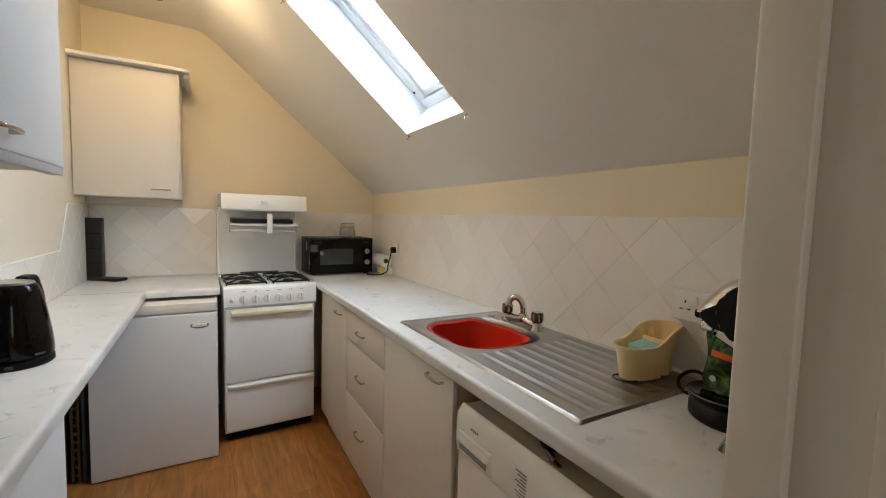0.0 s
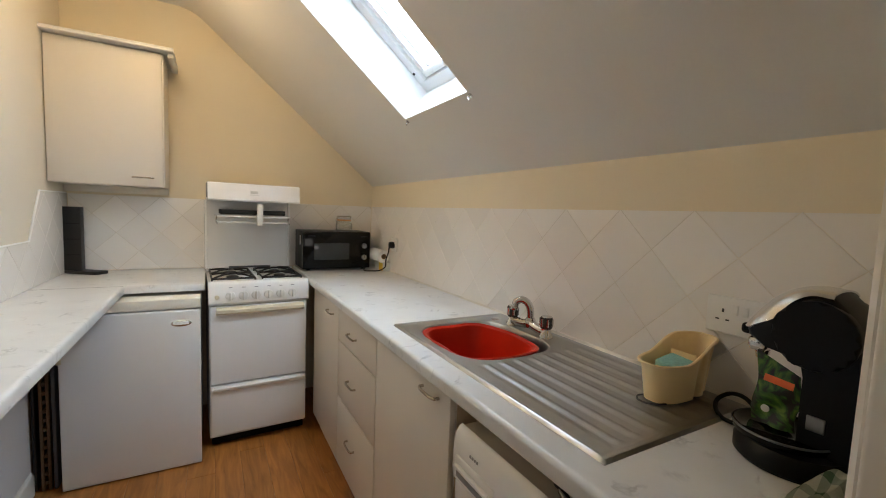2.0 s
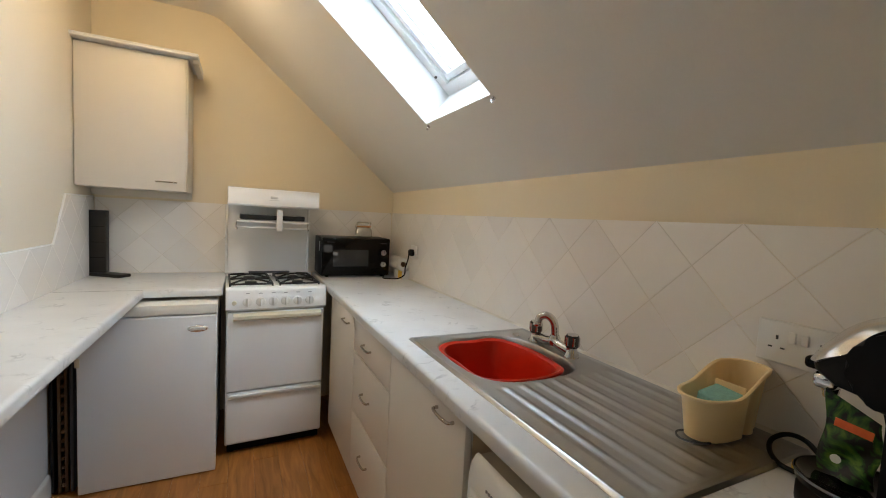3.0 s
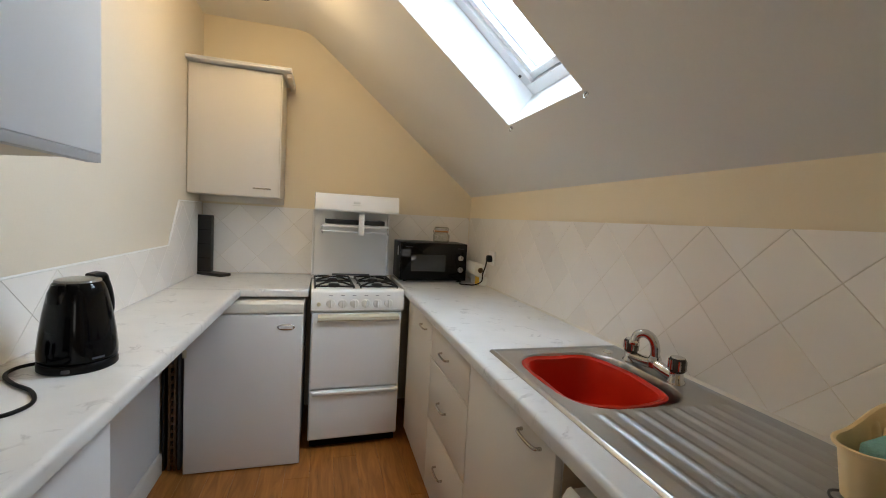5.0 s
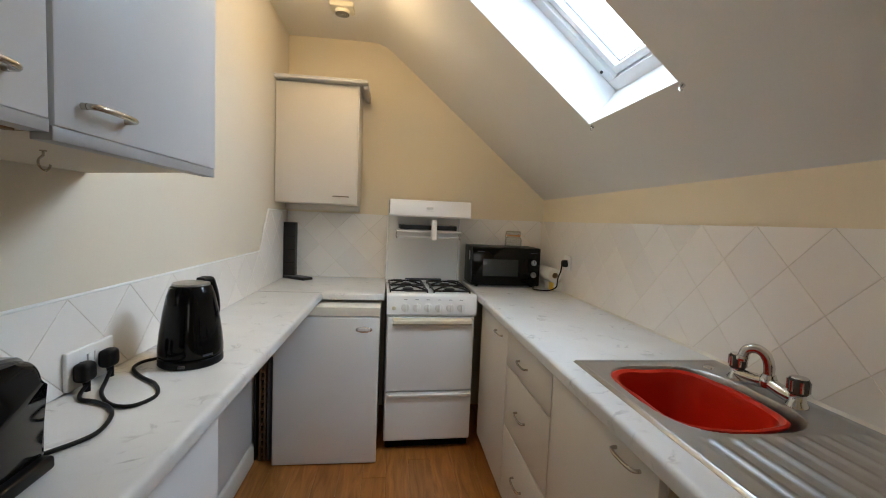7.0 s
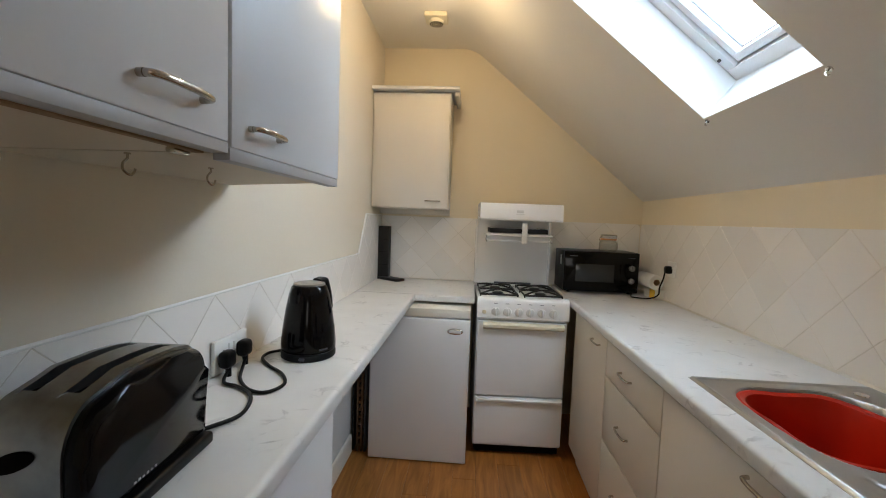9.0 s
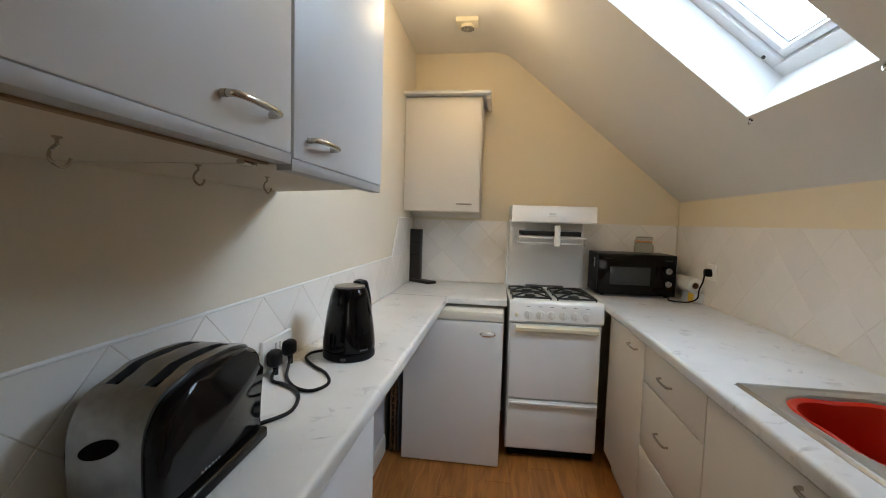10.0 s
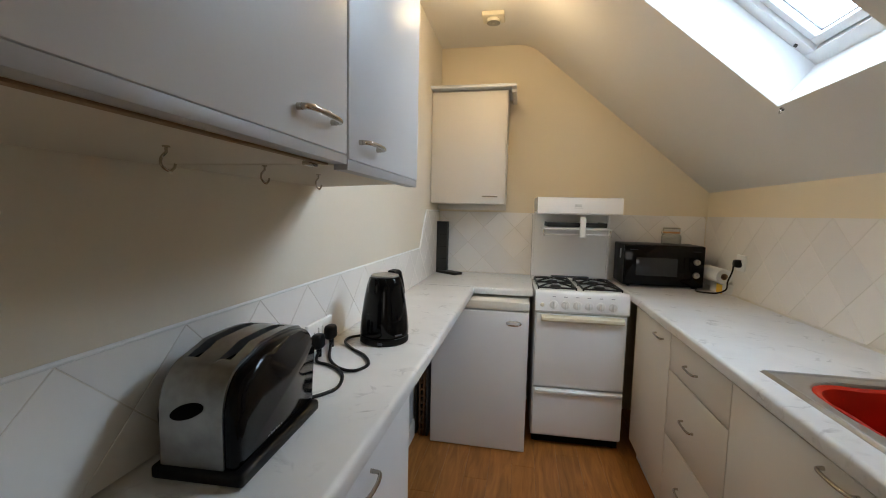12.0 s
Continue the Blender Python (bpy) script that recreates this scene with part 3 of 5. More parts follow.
def base_unit(y0, y1, fronts, label, open_back=True):
    """A base cabinet on the sink side; fronts: (z0, z1, handle y0, handle y1, handle z)."""
    u = thing("base_cabinet", ((FX + RW) / 2, (y0 + y1) / 2, 0), label, "cabinet", "base cabinets under the sink worktop")
    body = box(FX + 0.02, RW - 0.02, y0 + 0.001, y0 + 0.017, 0.10, 0.858)
    box(FX + 0.02, RW - 0.02, y1 - 0.017, y1 - 0.001, 0.10, 0.858, bm=body)
    box(FX + 0.02, RW - 0.02, y0 + 0.017, y1 - 0.017, 0.10, 0.116, bm=body)
    box(RW - 0.03, RW - 0.02, y0 + 0.017, y1 - 0.017, 0.116, 0.858, bm=body)
    part("carcass", body, M_DOOR_WARMLIT, u)
    part("end_panel", box(FX + 0.02, RW - 0.02, y0 - 0.0012, y0 + 0.0009, 0.10, 0.858), M_INNER, u, "bare tan end board")
    part("plinth", box(FX + 0.045, FX + 0.06, y0, y1, 0, 0.10), M_DOOR_DAYLIT, u, "white plinth board")
    for z0, z1, ha, hb, hz in fronts:
        tall = z1 - z0 > 0.4
        f = slab_door("door" if tall else "drawer_front", u, FX, FX + 0.018, y0 + 0.0025, y1 - 0.0025, z0, z1, M_DOOR_WARMLIT)
        bow_handle(f, (FX, ha, hz), (FX, hb, hz), (-1, 0, 0), 0.019, 0.0042)
    return u


base_unit(2.275, 2.80, [(0.105, 0.845, 2.362, 2.462, 0.796)], "off-white laminate cabinet with one door beside the cooker")
base_unit(1.765, 2.275, [(0.70, 0.845, 2.0, 2.096, 0.770), (0.43, 0.695, 2.0, 2.096, 0.560), (0.105, 0.425, 2.0, 2.096, 0.290)],
          "off-white laminate drawer unit with three bow handles")
base_unit(1.235, 1.765, [(0.105, 0.845, 1.296, 1.387, 0.820)], "off-white laminate sink cabinet with one door")

# units on the narrow side
LF = -0.116


def narrow_unit(y0, y1, ha, hb, label):
    u = thing("narrow_base_cabinet", ((LF + LW) / 2, (y0 + y1) / 2, 0), label, "cabinet", "narrow base cabinets")
    body = box(LW + 0.002, LF - 0.02, y0 + 0.001, y0 + 0.017, 0.08, 0.858)
    box(LW + 0.002, LF - 0.02, y1 - 0.017, y1 - 0.001, 0.08, 0.858, bm=body)
    box(LW + 0.002, LF - 0.02, y0 + 0.017, y1 - 0.017, 0.08, 0.096, bm=body)
    part("carcass", body, M_DOOR_DAYLIT, u)
    part("plinth", box(LF - 0.06, LF - 0.045, y0, y1, 0, 0.08), M_DOOR_DAYLIT, u)
    d = slab_door("door", u, LF - 0.018, LF, y0 + 0.002, y1 - 0.002, 0.085, 0.825, M_DOOR_DAYLIT)
    part("top_rail", box(LF - 0.018, LF - 0.004, y0 + 0.001, y1 - 0.001, 0.829, 0.858, 0.001), M_TRIM, u, "grey edging rail over the door")
    bow_handle(d, (LF, ha, 0.755), (LF, hb, 0.755), (1, 0, 0))
    return u


narrow_unit(1.075, 1.585, 1.17, 1.27, "shallow off-white laminate base cabinet under the narrow worktop")
narrow_unit(0.565, 1.075, 0.78, 0.88, "shallow off-white laminate base cabinet under the narrow worktop")

# wall cabinets over the narrow worktop
UF = -0.065


def wall_unit(y0, y1, ha, hb, hz, label, slant=0.0, low=1.378, inset=0.002):
    u = thing("wall_cabinet", ((UF + LW) / 2, (y0 + y1) / 2, 1.385), label, "cabinet", "wall cabinets over the narrow worktop")
    # the far end of the run is cut at a slant towards the wall
    body = extrude([(LW + 0.002, y0 + 0.001), (UF - 0.019, y0 + 0.001), (UF - 0.019, y1 - 0.001), (LW + 0.002, y1 - 0.001 + slant)], 1.390, 2.10, "xy")
    part("carcass", body, M_DOOR_DAYLIT, u)
    part("underside", extrude([(LW + 0.004, y0 + 0.002), (UF - 0.024, y0 + 0.002), (UF - 0.024, y1 - 0.002), (LW + 0.004, y1 - 0.002 + slant)], 1.386, 1.3895, "xy"), M_SOFFIT, u, "cream underside board, toned for its shade")
    d = slab_door("door", u, UF - 0.018, UF, y0 + 0.002, y1 - 0.002, 1.394 if low < 1.38 else low + 0.0135, 2.10, M_DOOR_DAYLIT)
    part("light_rail", box(UF - 0.022 - inset, UF - inset, y0 + 0.001, y1 - 0.001, low, low + (0.0157 if low < 1.38 else 0.0132), 0.0007), M_TRIM, u, "grey rail along the bottom edge")
    bow_handle(d, (UF, ha, hz), (UF, hb, hz), (1, 0, 0), 0.018, 0.0038)
    return u


wall_unit(1.033, 1.435, 1.074, 1.152, 1.424, "off-white laminate wall cabinet with a bow handle", 0.165)
wall_unit(0.52, 1.030, 0.893, 0.978, 1.434, "off-white laminate wall cabinet with a bow handle and cup hooks below", low=1.3855, inset=0.001)


def cup_hook(x, y):
    h = thing("cup_hook", (x, y, 1.388), "small brass-toned cup hook screwed under the cabinet", "hook", "cup hooks")
    part("screw", cyl((x, y, 1.389), (x, y, 1.378), 0.0016, seg=10), M_NICKEL, h)
    part("collar", cyl((x, y, 1.389), (x, y, 1.384), 0.004, seg=14), M_NICKEL, h)
    part("crook", tube([(x, y, 1.379), (x - 0.003, y - 0.004, 1.372), (x - 0.002, y - 0.005, 1.364), (x, y + 0.003, 1.358), (x, y + 0.010, 1.362), (x, y + 0.012, 1.367)], 0.0016, 8, 6), M_NICKEL, h)


for hx, hy in ((-0.205, 0.858), (-0.212, 1.048), (-0.198, 1.196)):
    cup_hook(hx, hy)
# brown strip put in for the dark shade line behind the first cabinet's rail
batten = thing("cabinet_shadow_strip", (UF - 0.03, 0.81, 1.383), "thin brown strip standing for the shade under the wall cabinet, with a small clip", "batten")
part("strip", box(UF - 0.034, UF - 0.0245, 0.60, 1.018, 1.3832, 1.3858, 0.0006), M_CARD, batten)
part("clip", box(UF - 0.048, UF - 0.0365, 0.985, 1.012, 1.379, 1.3857, 0.002), M_NICKEL, batten, "small metal clip")

# wall cabinet beside the cooker hood
cab = thing("corner_wall_cabinet", (-0.17, 3.25, 1.38), "off-white laminate wall cabinet with a projecting cornice", "cabinet")
part("carcass", box(LW + 0.002, 0.070, 3.121, BK - 0.002, 1.382, 2.088, 0.001), M_DOOR_WARMLIT, cab)
cd = slab_door("door", cab, LW + 0.004, 0.064, 3.102, 3.120, 1.384, 2.080, M_DOOR_WARMLIT)
bow_handle(cd, (-0.070, 3.102, 1.428), (0.020, 3.102, 1.428), (0, -1, 0), 0.022, 0.004)
corn = extrude([(3.058, 2.089), (3.055, 2.092), (3.055, 2.104), (3.059, 2.108), (3.398, 2.108), (3.398, 2.0885), (3.085, 2.0885)], LW + 0.002, 0.120, "yz")
part("cornice", corn, M_DOOR_DAYLIT, cab, "pale projecting cornice board")
part("cornice_return", box(0.092, 0.120, 3.0985, 3.398, 2.066, 2.0880, 0.002), M_DOOR_WARMLIT, cab, "side return under the cornice")
part("light_rail", box(LW + 0.004, 0.068, 3.35, BK - 0.004, 1.345, 1.382, 0.001), M_DOOR_WARMLIT, cab)

# ---- cooker ----
CX0, CX1, CF = 0.273, 0.775, 2.81
cook = thing("gas_cooker", ((CX0 + CX1) / 2, 3.1, 0), "white freestanding gas cooker with an eye-level grill", "cooker")
part("body", box(CX0 + 0.004, CX1 - 0.004, CF + 0.028, BK - 0.01, 0.05, 0.872, 0.004), M_ENAMEL, cook)
part("plinth", box(CX0 + 0.015, CX1 - 0.015, CF + 0.035, BK - 0.03, 0.012, 0.0495), M_DARK, cook, "dark recessed plinth")
for fx in (CX0 + 0.04, CX1 - 0.04):
    for fy in (CF + 0.07, BK - 0.08):
        part("foot", cyl((fx, fy, 0), (fx, fy, 0.013), 0.018, seg=14), M_DARK, cook)
panel = extrude([(CF - 0.002, 0.782), (CF - 0.010, 0.79), (CF - 0.004, 0.884), (CF + 0.004, 0.896), (CF + 0.018, 0.902), (CF + 0.03, 0.902), (CF + 0.03, 0.782)], CX0, CX1, "yz")
cpanel = part("control_panel", panel, M_ENAMEL, cook)
hob = box(CX0, CX1, CF + 0.028, 3.30, 0.872, 0.894, 0.003)
part("hob", hob, M_ENAMEL, cook)
part("hob_rim", box(CX0, CX1, 3.262, 3.30, 0.894, 0.912, 0.004), M_ENAMEL, cook)
part("hob_divider", box(0.509, 0.529, CF + 0.045, 3.255, 0.894, 0.902, 0.003), M_ENAMEL, cook)
part("vent", box(0.40, 0.64, 3.268, 3.294, 0.912, 0.922, 0.003), M_GREYTRAY, cook, "dark oven vent grille")
for i in range(7):
    kx = 0.312 + i * 0.0625
    kz = 0.826
    if i == 0:
        part("ignition_button", cyl((kx, CF - 0.006, kz - 0.003), (kx, CF - 0.016, kz - 0.003), 0.011, seg=20, bevel=0.002), M_CREAM, cpanel, "cream ignition button")
        continue
    k = part("knob", cyl((kx, CF - 0.006, kz), (kx, CF - 0.013, kz), 0.024, 0.023, 28, bevel=0.002), M_WPLAST, cpanel)
    part("grip", box(kx - 0.005, kx + 0.005, CF - 0.031, CF - 0.012, kz - 0.021, kz + 0.021, 0.0035), M_WPLAST, k)
    part("mark", box(kx - 0.009, kx + 0.009, CF - 0.0085, CF - 0.0045, 0.869, 0.872), M_PRINT_GREY, cpanel)
door = part("oven_door", box(CX0 + 0.008, CX1 - 0.008, CF, CF + 0.027, 0.352, 0.772, 0.006, 3), M_ENAMEL, cook)
hd = extrude([(CF, 0.728), (CF - 0.022, 0.732), (CF - 0.031, 0.741), (CF - 0.031, 0.756), (CF - 0.022, 0.763), (CF, 0.766)], CX0 + 0.036, CX1 - 0.028, "yz")
part("handle", hd, M_CREAM, door, "aged cream plastic handle bar")
drw = part("drawer_front", box(CX0 + 0.008, CX1 - 0.008, CF, CF + 0.027, 0.068, 0.342, 0.006, 3), M_ENAMEL, cook)
lip = extrude([(CF, 0.312), (CF - 0.018, 0.322), (CF - 0.020, 0.334), (CF - 0.014, 0.340), (CF, 0.340)], CX0 + 0.02, CX1 - 0.015, "yz")
part("handle", lip, M_WPLAST, drw)


def pan_support(x0, x1, y0, y1):
    z0, z1 = 0.9, 0.922
    r = 0.0052
    bm = tube([(x0, y0, z1 - 0.012), (x1, y0, z1 - 0.012)], r, 8, 2)
    tube([(x0, y1, z1 - 0.012), (x1, y1, z1 - 0.012)], r, 8, 2, bm)
    tube([(x0, y0, z1 - 0.012), (x0, y1, z1 - 0.012)], r, 8, 2, bm)
    tube([(x1, y0, z1 - 0.012), (x1, y1, z1 - 0.012)], r, 8, 2, bm)
    xm, ym = (x0 + x1) / 2, (y0 + y1) / 2
    tube([(x0, ym, z1 - 0.010), (x1, ym, z1 - 0.010)], r, 8, 2, bm)
    for by in ((y0 + ym) / 2, (y1 + ym) / 2):
        for sx in (-1, 1):
            for sy in (-1, 1):
                ex, ey = xm + sx * (x1 - x0) / 2, by + sy * (y1 - y0) / 4 * 0.92
                tube([(ex, ey, z1 - 0.012), (xm + sx * 0.05, by + sy * 0.036, z1), (xm + sx * 0.022, by + sy * 0.016, z1 + 0.001)], r, 8, 4, bm)
    for cx in (x0, x1):
        for cy in (y0, ym, y1):
            cyl((cx, cy, 0.893), (cx, cy, z1 - 0.010), 0.004, seg=8, bm=bm)
    part("pan_support", bm, M_IRON, cook, "black enamelled pan support")
    for by in ((y0 + ym) / 2, (y1 + ym) / 2):
        b = part("burner", lathe([(0.040, 0.893), (0.038, 0.900), (0.030, 0.902)], (xm, by, 0), 28), M_GREYTRAY, cook)
        part("burner_cap", lathe([(0.030, 0.902), (0.031, 0.908), (0.024, 0.911)], (xm, by, 0), 28), M_IRON, b)


pan_support(0.292, 0.500, 2.862, 3.24)
pan_support(0.538, 0.746, 2.862, 3.24)
part("splash_panel", box(CX0 - 0.004, CX1 - 0.012, 3.305, 3.33, 0.894, 1.33, 0.004), M_ENAMEL, cook)
part("panel_edge", box(CX0 - 0.004, CX0 + 0.010, 3.295, 3.31, 0.905, 1.33, 0.003), M_ENAMEL, cook)
part("panel_edge", box(CX1 - 0.026, CX1 - 0.012, 3.295, 3.31, 0.905, 1.33, 0.003), M_ENAMEL, cook)
hood = extrude([(3.02, 1.326), (3.012, 1.335), (3.018, 1.416), (3.026, 1.426), (3.04, 1.428), (3.36, 1.428), (3.36, 1.326), (3.30, 1.326), (3.30, 1.345), (3.05, 1.345), (3.05, 1.326)], CX0 + 0.006, CX1 - 0.010, "yz")
gr = part("grill_hood", hood, M_ENAMEL, cook)
part("badge", box(0.494, 0.534, 3.0125, 3.0160, 1.372, 1.388, 0.001), M_PRINT_WHITE, gr, "small faint maker's badge")
part("badge_line", box(0.488, 0.540, 3.0125, 3.0155, 1.362, 1.366), M_PRINT_WHITE, gr)
pan = box(0.345, 0.690, 3.06, 3.29, 1.250, 1.256, 0.002)
box(0.345, 0.690, 3.056, 3.062, 1.250, 1.278, 0.002, bm=pan)
box(0.345, 0.351, 3.06, 3.29, 1.250, 1.278, 0.002, bm=pan)
box(0.684, 0.690, 3.06, 3.29, 1.250, 1.278, 0.002, bm=pan)
gp = part("grill_pan", pan, M_IRON, cook, "dark enamelled grill pan")
wires = None
for i in range(14):
    wx = 0.362 + i * 0.024
    wires = tube([(wx, 3.065, 1.283), (wx, 3.285, 1.283)], 0.0018, 6, 2, wires)
part("wire_grid", wires, M_CHROME, gp)
part("handle", box(0.528, 0.560, 3.000, 3.020, 1.190, 1.312, 0.006, 3), M_WPLAST, gp, "white plastic handle")
part("handle_stem", box(0.535, 0.553, 3.02, 3.058, 1.236, 1.256, 0.003), M_GREYTRAY, gp)
rail = tube([(0.325, 3.035, 1.238), (0.715, 3.035, 1.238)], 0.006, 8, 2)
tube([(0.325, 3.05, 1.206), (0.715, 3.05, 1.206)], 0.005, 8, 2, rail)
part("shelf_rail", rail, M_WPLAST, cook, "white enamelled grill shelf bars")
for ex in (0.325, 0.708):
    part("shelf_bracket", tube([(ex, 3.30, 1.236), (ex, 3.08, 1.236), (ex - 0.004, 3.03, 1.232), (ex - 0.006, 3.024, 1.212), (ex, 3.035, 1.198), (ex, 3.06, 1.204)], 0.0045, 8, 5), M_CHROME, cook)

# the cooker stands a little askew
pivot = Vector((0.5215, CF, 0))
turn2 = Matrix.Rotation(radians(2.0), 4, "Z")
cook.matrix_basis = Matrix.Translation(pivot) @ turn2 @ Matrix.Translation(-pivot) @ WORLD[cook]
WORLD[cook] = cook.matrix_basis.copy()

# ---- fridge ----
GX0, GX1, GF = -0.293, 0.241, 2.695
fr = thing("fridge", ((GX0 + GX1) / 2, 3.0, 0), "white undercounter fridge with a cream top and oval badge", "fridge")
part("body", box(GX0 + 0.004, GX1 - 0.004, GF + 0.05, 3.24, 0.03, 0.794, 0.004), M_FRIDGE, fr)
part("base", box(GX0 + 0.02, GX1 - 0.02, GF + 0.06, 3.20, 0.0, 0.03), M_DARK, fr)
part("top_board", box(GX0, GX1, GF + 0.008, 3.24, 0.796, 0.844, 0.005, 3), M_PALECREAM, fr, "cream plastic top board")
fd = part("door", box(GX0, GX1, GF, GF + 0.045, 0.006, 0.790, 0.006, 3), M_FRIDGE, fr)
part("door_seal", box(GX0 + 0.008, GX1 - 0.008, GF + 0.045, GF + 0.051, 0.03, 0.785), M_PRINT_GREY, fr)
bd = bmesh.new()
bmesh.ops.create_uvsphere(bd, u_segments=28, v_segments=10, radius=1)
moved(bd, Matrix.Translation((0.160, GF, 0.728)) @ Matrix.Diagonal((0.043, 0.004, 0.017, 1)))
bg = part("badge", bd, M_SATIN, fd, "grey oval maker's badge")
part("badge_plate", box(0.128, 0.192, GF - 0.0058, GF - 0.003, 0.7205, 0.7355, 0.002), M_FRIDGE, bg)
part("hinge_cover", box(GX0 - 0.006, GX0 + 0.012, GF - 0.003, GF + 0.03, 0.585, 0.625, 0.003), M_CREAM, fd, "small cream hinge cover")

# ---- sink, taps, washing-up bowl ----


def sink_surface(x, y):
    """Height of the pressed steel sheet."""
    z = TOP + 0.004
    edge = min(x - SX0, SX1 - x, y - SY0, SY1 - y)
    z += 0.0045 * max(0.0, 1 - abs(edge - 0.008) / 0.008) if edge > 0.002 else -0.003
    # bowl
    u, v = abs(x - 1.062) / 0.168, abs(y - 1.475) / 0.192
    r = (u ** 3.2 + v ** 3.2) ** (1 / 3.2)
    s = min(1.0, max(0.0, (1.03 - r) / 0.16))
    z -= 0.150 * s * s * (3 - 2 * s)
    # drainer
    dx, dy = (x - 1.095) / 0.195, (y - 1.055) / 0.215
    inside = min(1.0, max(0.0, (1 - max(abs(dx), abs(dy))) / 0.10))
    if inside > 0:
        z -= 0.005 * inside * (0.5 + 0.5 * (1.27 - y) / 0.43)
        w = ((x - 0.905) / 0.0500) % 1.0
        ridge = max(0.0, 1 - abs(w - 0.5) / 0.30)
        z += 0.0046 * min(1.0, inside * 1.5) * ridge * ridge * (3 - 2 * ridge)
    return z


def pressed_sink():
    s = thing("sink", (1.07, 1.26, TOP), "brushed stainless steel inset sink with a ribbed drainer", "sink")
    bm = bmesh.new()
    nx, ny = 104, 178
    xs = [SX0 + (SX1 - SX0) * i / nx for i in range(nx + 1)]
    ys = [SY0 + (SY1 - SY0) * j / ny for j in range(ny + 1)]
    grid = [[bm.verts.new((x, y, sink_surface(x, y))) for y in ys] for x in xs]
    for i in range(nx):
        for j in range(ny):
            bm.faces.new((grid[i][j], grid[i + 1][j], grid[i + 1][j + 1], grid[i][j + 1]))
    for loop in ([grid[i][0] for i in range(nx + 1)], [grid[i][ny] for i in range(nx + 1)], grid[0], grid[nx]):
        low = [bm.verts.new((v.co.x, v.co.y, TOP - 0.002)) for v in loop]
        for k in range(len(loop) - 1):
            bm.faces.new((loop[k], loop[k + 1], low[k + 1], low[k]))
    me = mesh_of("basin", bm, M_STEEL)
    me.shade_smooth()
    ob = new("basin", me)
    ob.parent = s
    ob.matrix_parent_inverse = WORLD[s].inverted()
    WORLD[ob] = Matrix.Identity(4)
    part("overflow_slot", box(1.198, 1.206, 1.40, 1.45, TOP - 0.030, TOP - 0.018, 0.003), M_DARK, s)
    part("tap_hole_cover", lathe([(0.016, 0.0), (0.015, 0.003), (0.006, 0.004)], (1.245, 1.655, TOP + 0.004), 24), M_CHROME, s)
    return s


pressed_sink()


def washing_up_bowl():
    bm = bmesh.new()
    cx, cy, n = 1.045, 1.475, 64

    def loop(a, b, z, p=3.7, wave=0.0):
        out = []
        for k in range(n):
            t = 2 * math.pi * k / n
            c, s = math.cos(t), math.sin(t)
            r = 1 / (abs(c) ** p + abs(s) ** p) ** (1 / p)
            w = wave * math.cos(6 * t)
            out.append(bm.verts.new((cx + a * r * c, cy + b * r * s, z + w)))
        return out

    rows = [loop(0.100, 0.130, 0.757), loop(0.106, 0.137, 0.762), loop(0.136, 0.168, 0.889, wave=0.0018), loop(0.150, 0.180, 0.894, wave=0.0018), loop(0.151, 0.181, 0.900, wave=0.0018),
            loop(0.145, 0.175, 0.902, wave=0.0018), loop(0.134, 0.165, 0.896, wave=0.0018), loop(0.102, 0.133, 0.767), loop(0.09, 0.12, 0.762)]
    for ra, rb in zip(rows, rows[1:]):
        for k in range(n):
            bm.faces.new((ra[k], ra[(k + 1) % n], rb[(k + 1) % n], rb[k]))
    bm.faces.new(rows[0])
    bm.faces.new(rows[-1])
    single("washing_up_bowl", bm, M_RED, "red plastic washing-up bowl sitting in the sink", "bowl")


washing_up_bowl()


def mixer_tap():
    t = thing("mixer_tap", (1.262, 1.50, TOP), "chrome mixer tap with a swan neck and two black-banded heads", "tap")
    x, z = 1.262, TOP + 0.008
    part("bridge", tube([(x, 1.396, z + 0.012), (x, 1.435, z + 0.015), (x, 1.474, z + 0.022), (x, 1.51, z + 0.016), (x, 1.572, z + 0.012)], 0.0165, 14, 6), M_CHROME, t)
    for yy in (1.396, 1.572):
        part("pillar", lathe([(0.024, 0.0), (0.023, 0.006), (0.018, 0.014), (0.017, 0.030)], (x, yy, z - 0.004), 24), M_CHROME, t)
        h = part("head", lathe([(0.017, 0.030), (0.0205, 0.034), (0.0215, 0.064), (0.019, 0.069)], (x, yy, z - 0.004), 12), M_SMOKED, t, "smoked clear tap head")
        part("head_cap", lathe([(0.0185, 0.067), (0.017, 0.0715), (0.006, 0.0725)], (x, yy, z - 0.004), 24), M_CHROME, h)
        for k in range(6):
            q = 2 * math.pi * k / 6
            part("grip_rib", cyl((x + 0.0195 * math.cos(q), yy + 0.0195 * math.sin(q), z + 0.034), (x + 0.0195 * math.cos(q), yy + 0.0195 * math.sin(q), z + 0.060), 0.0045, seg=8), M_CHROME, h)
    y = 1.474
    part("collar", lathe([(0.019, 0.0), (0.020, 0.008), (0.0185, 0.022), (0.015, 0.032)], (x, y, z + 0.012), 24), M_CHROME, t)
    sp = tube([(x, y, z + 0.03), (x - 0.001, y + 0.002, z + 0.070), (x - 0.008, y + 0.010, z + 0.094), (x - 0.020, y + 0.024, z + 0.104), (x - 0.033, y + 0.038, z + 0.097), (x - 0.038, y + 0.043, z + 0.078)], 0.0125, 16, 8)
    spout = part("spout", sp, M_CHROME, t)
    part("nozzle", cyl((x - 0.038, y + 0.043, z + 0.080), (x - 0.039, y + 0.044, z + 0.066), 0.0138, seg=18, bevel=0.002), M_CHROME, spout)


mixer_tap()


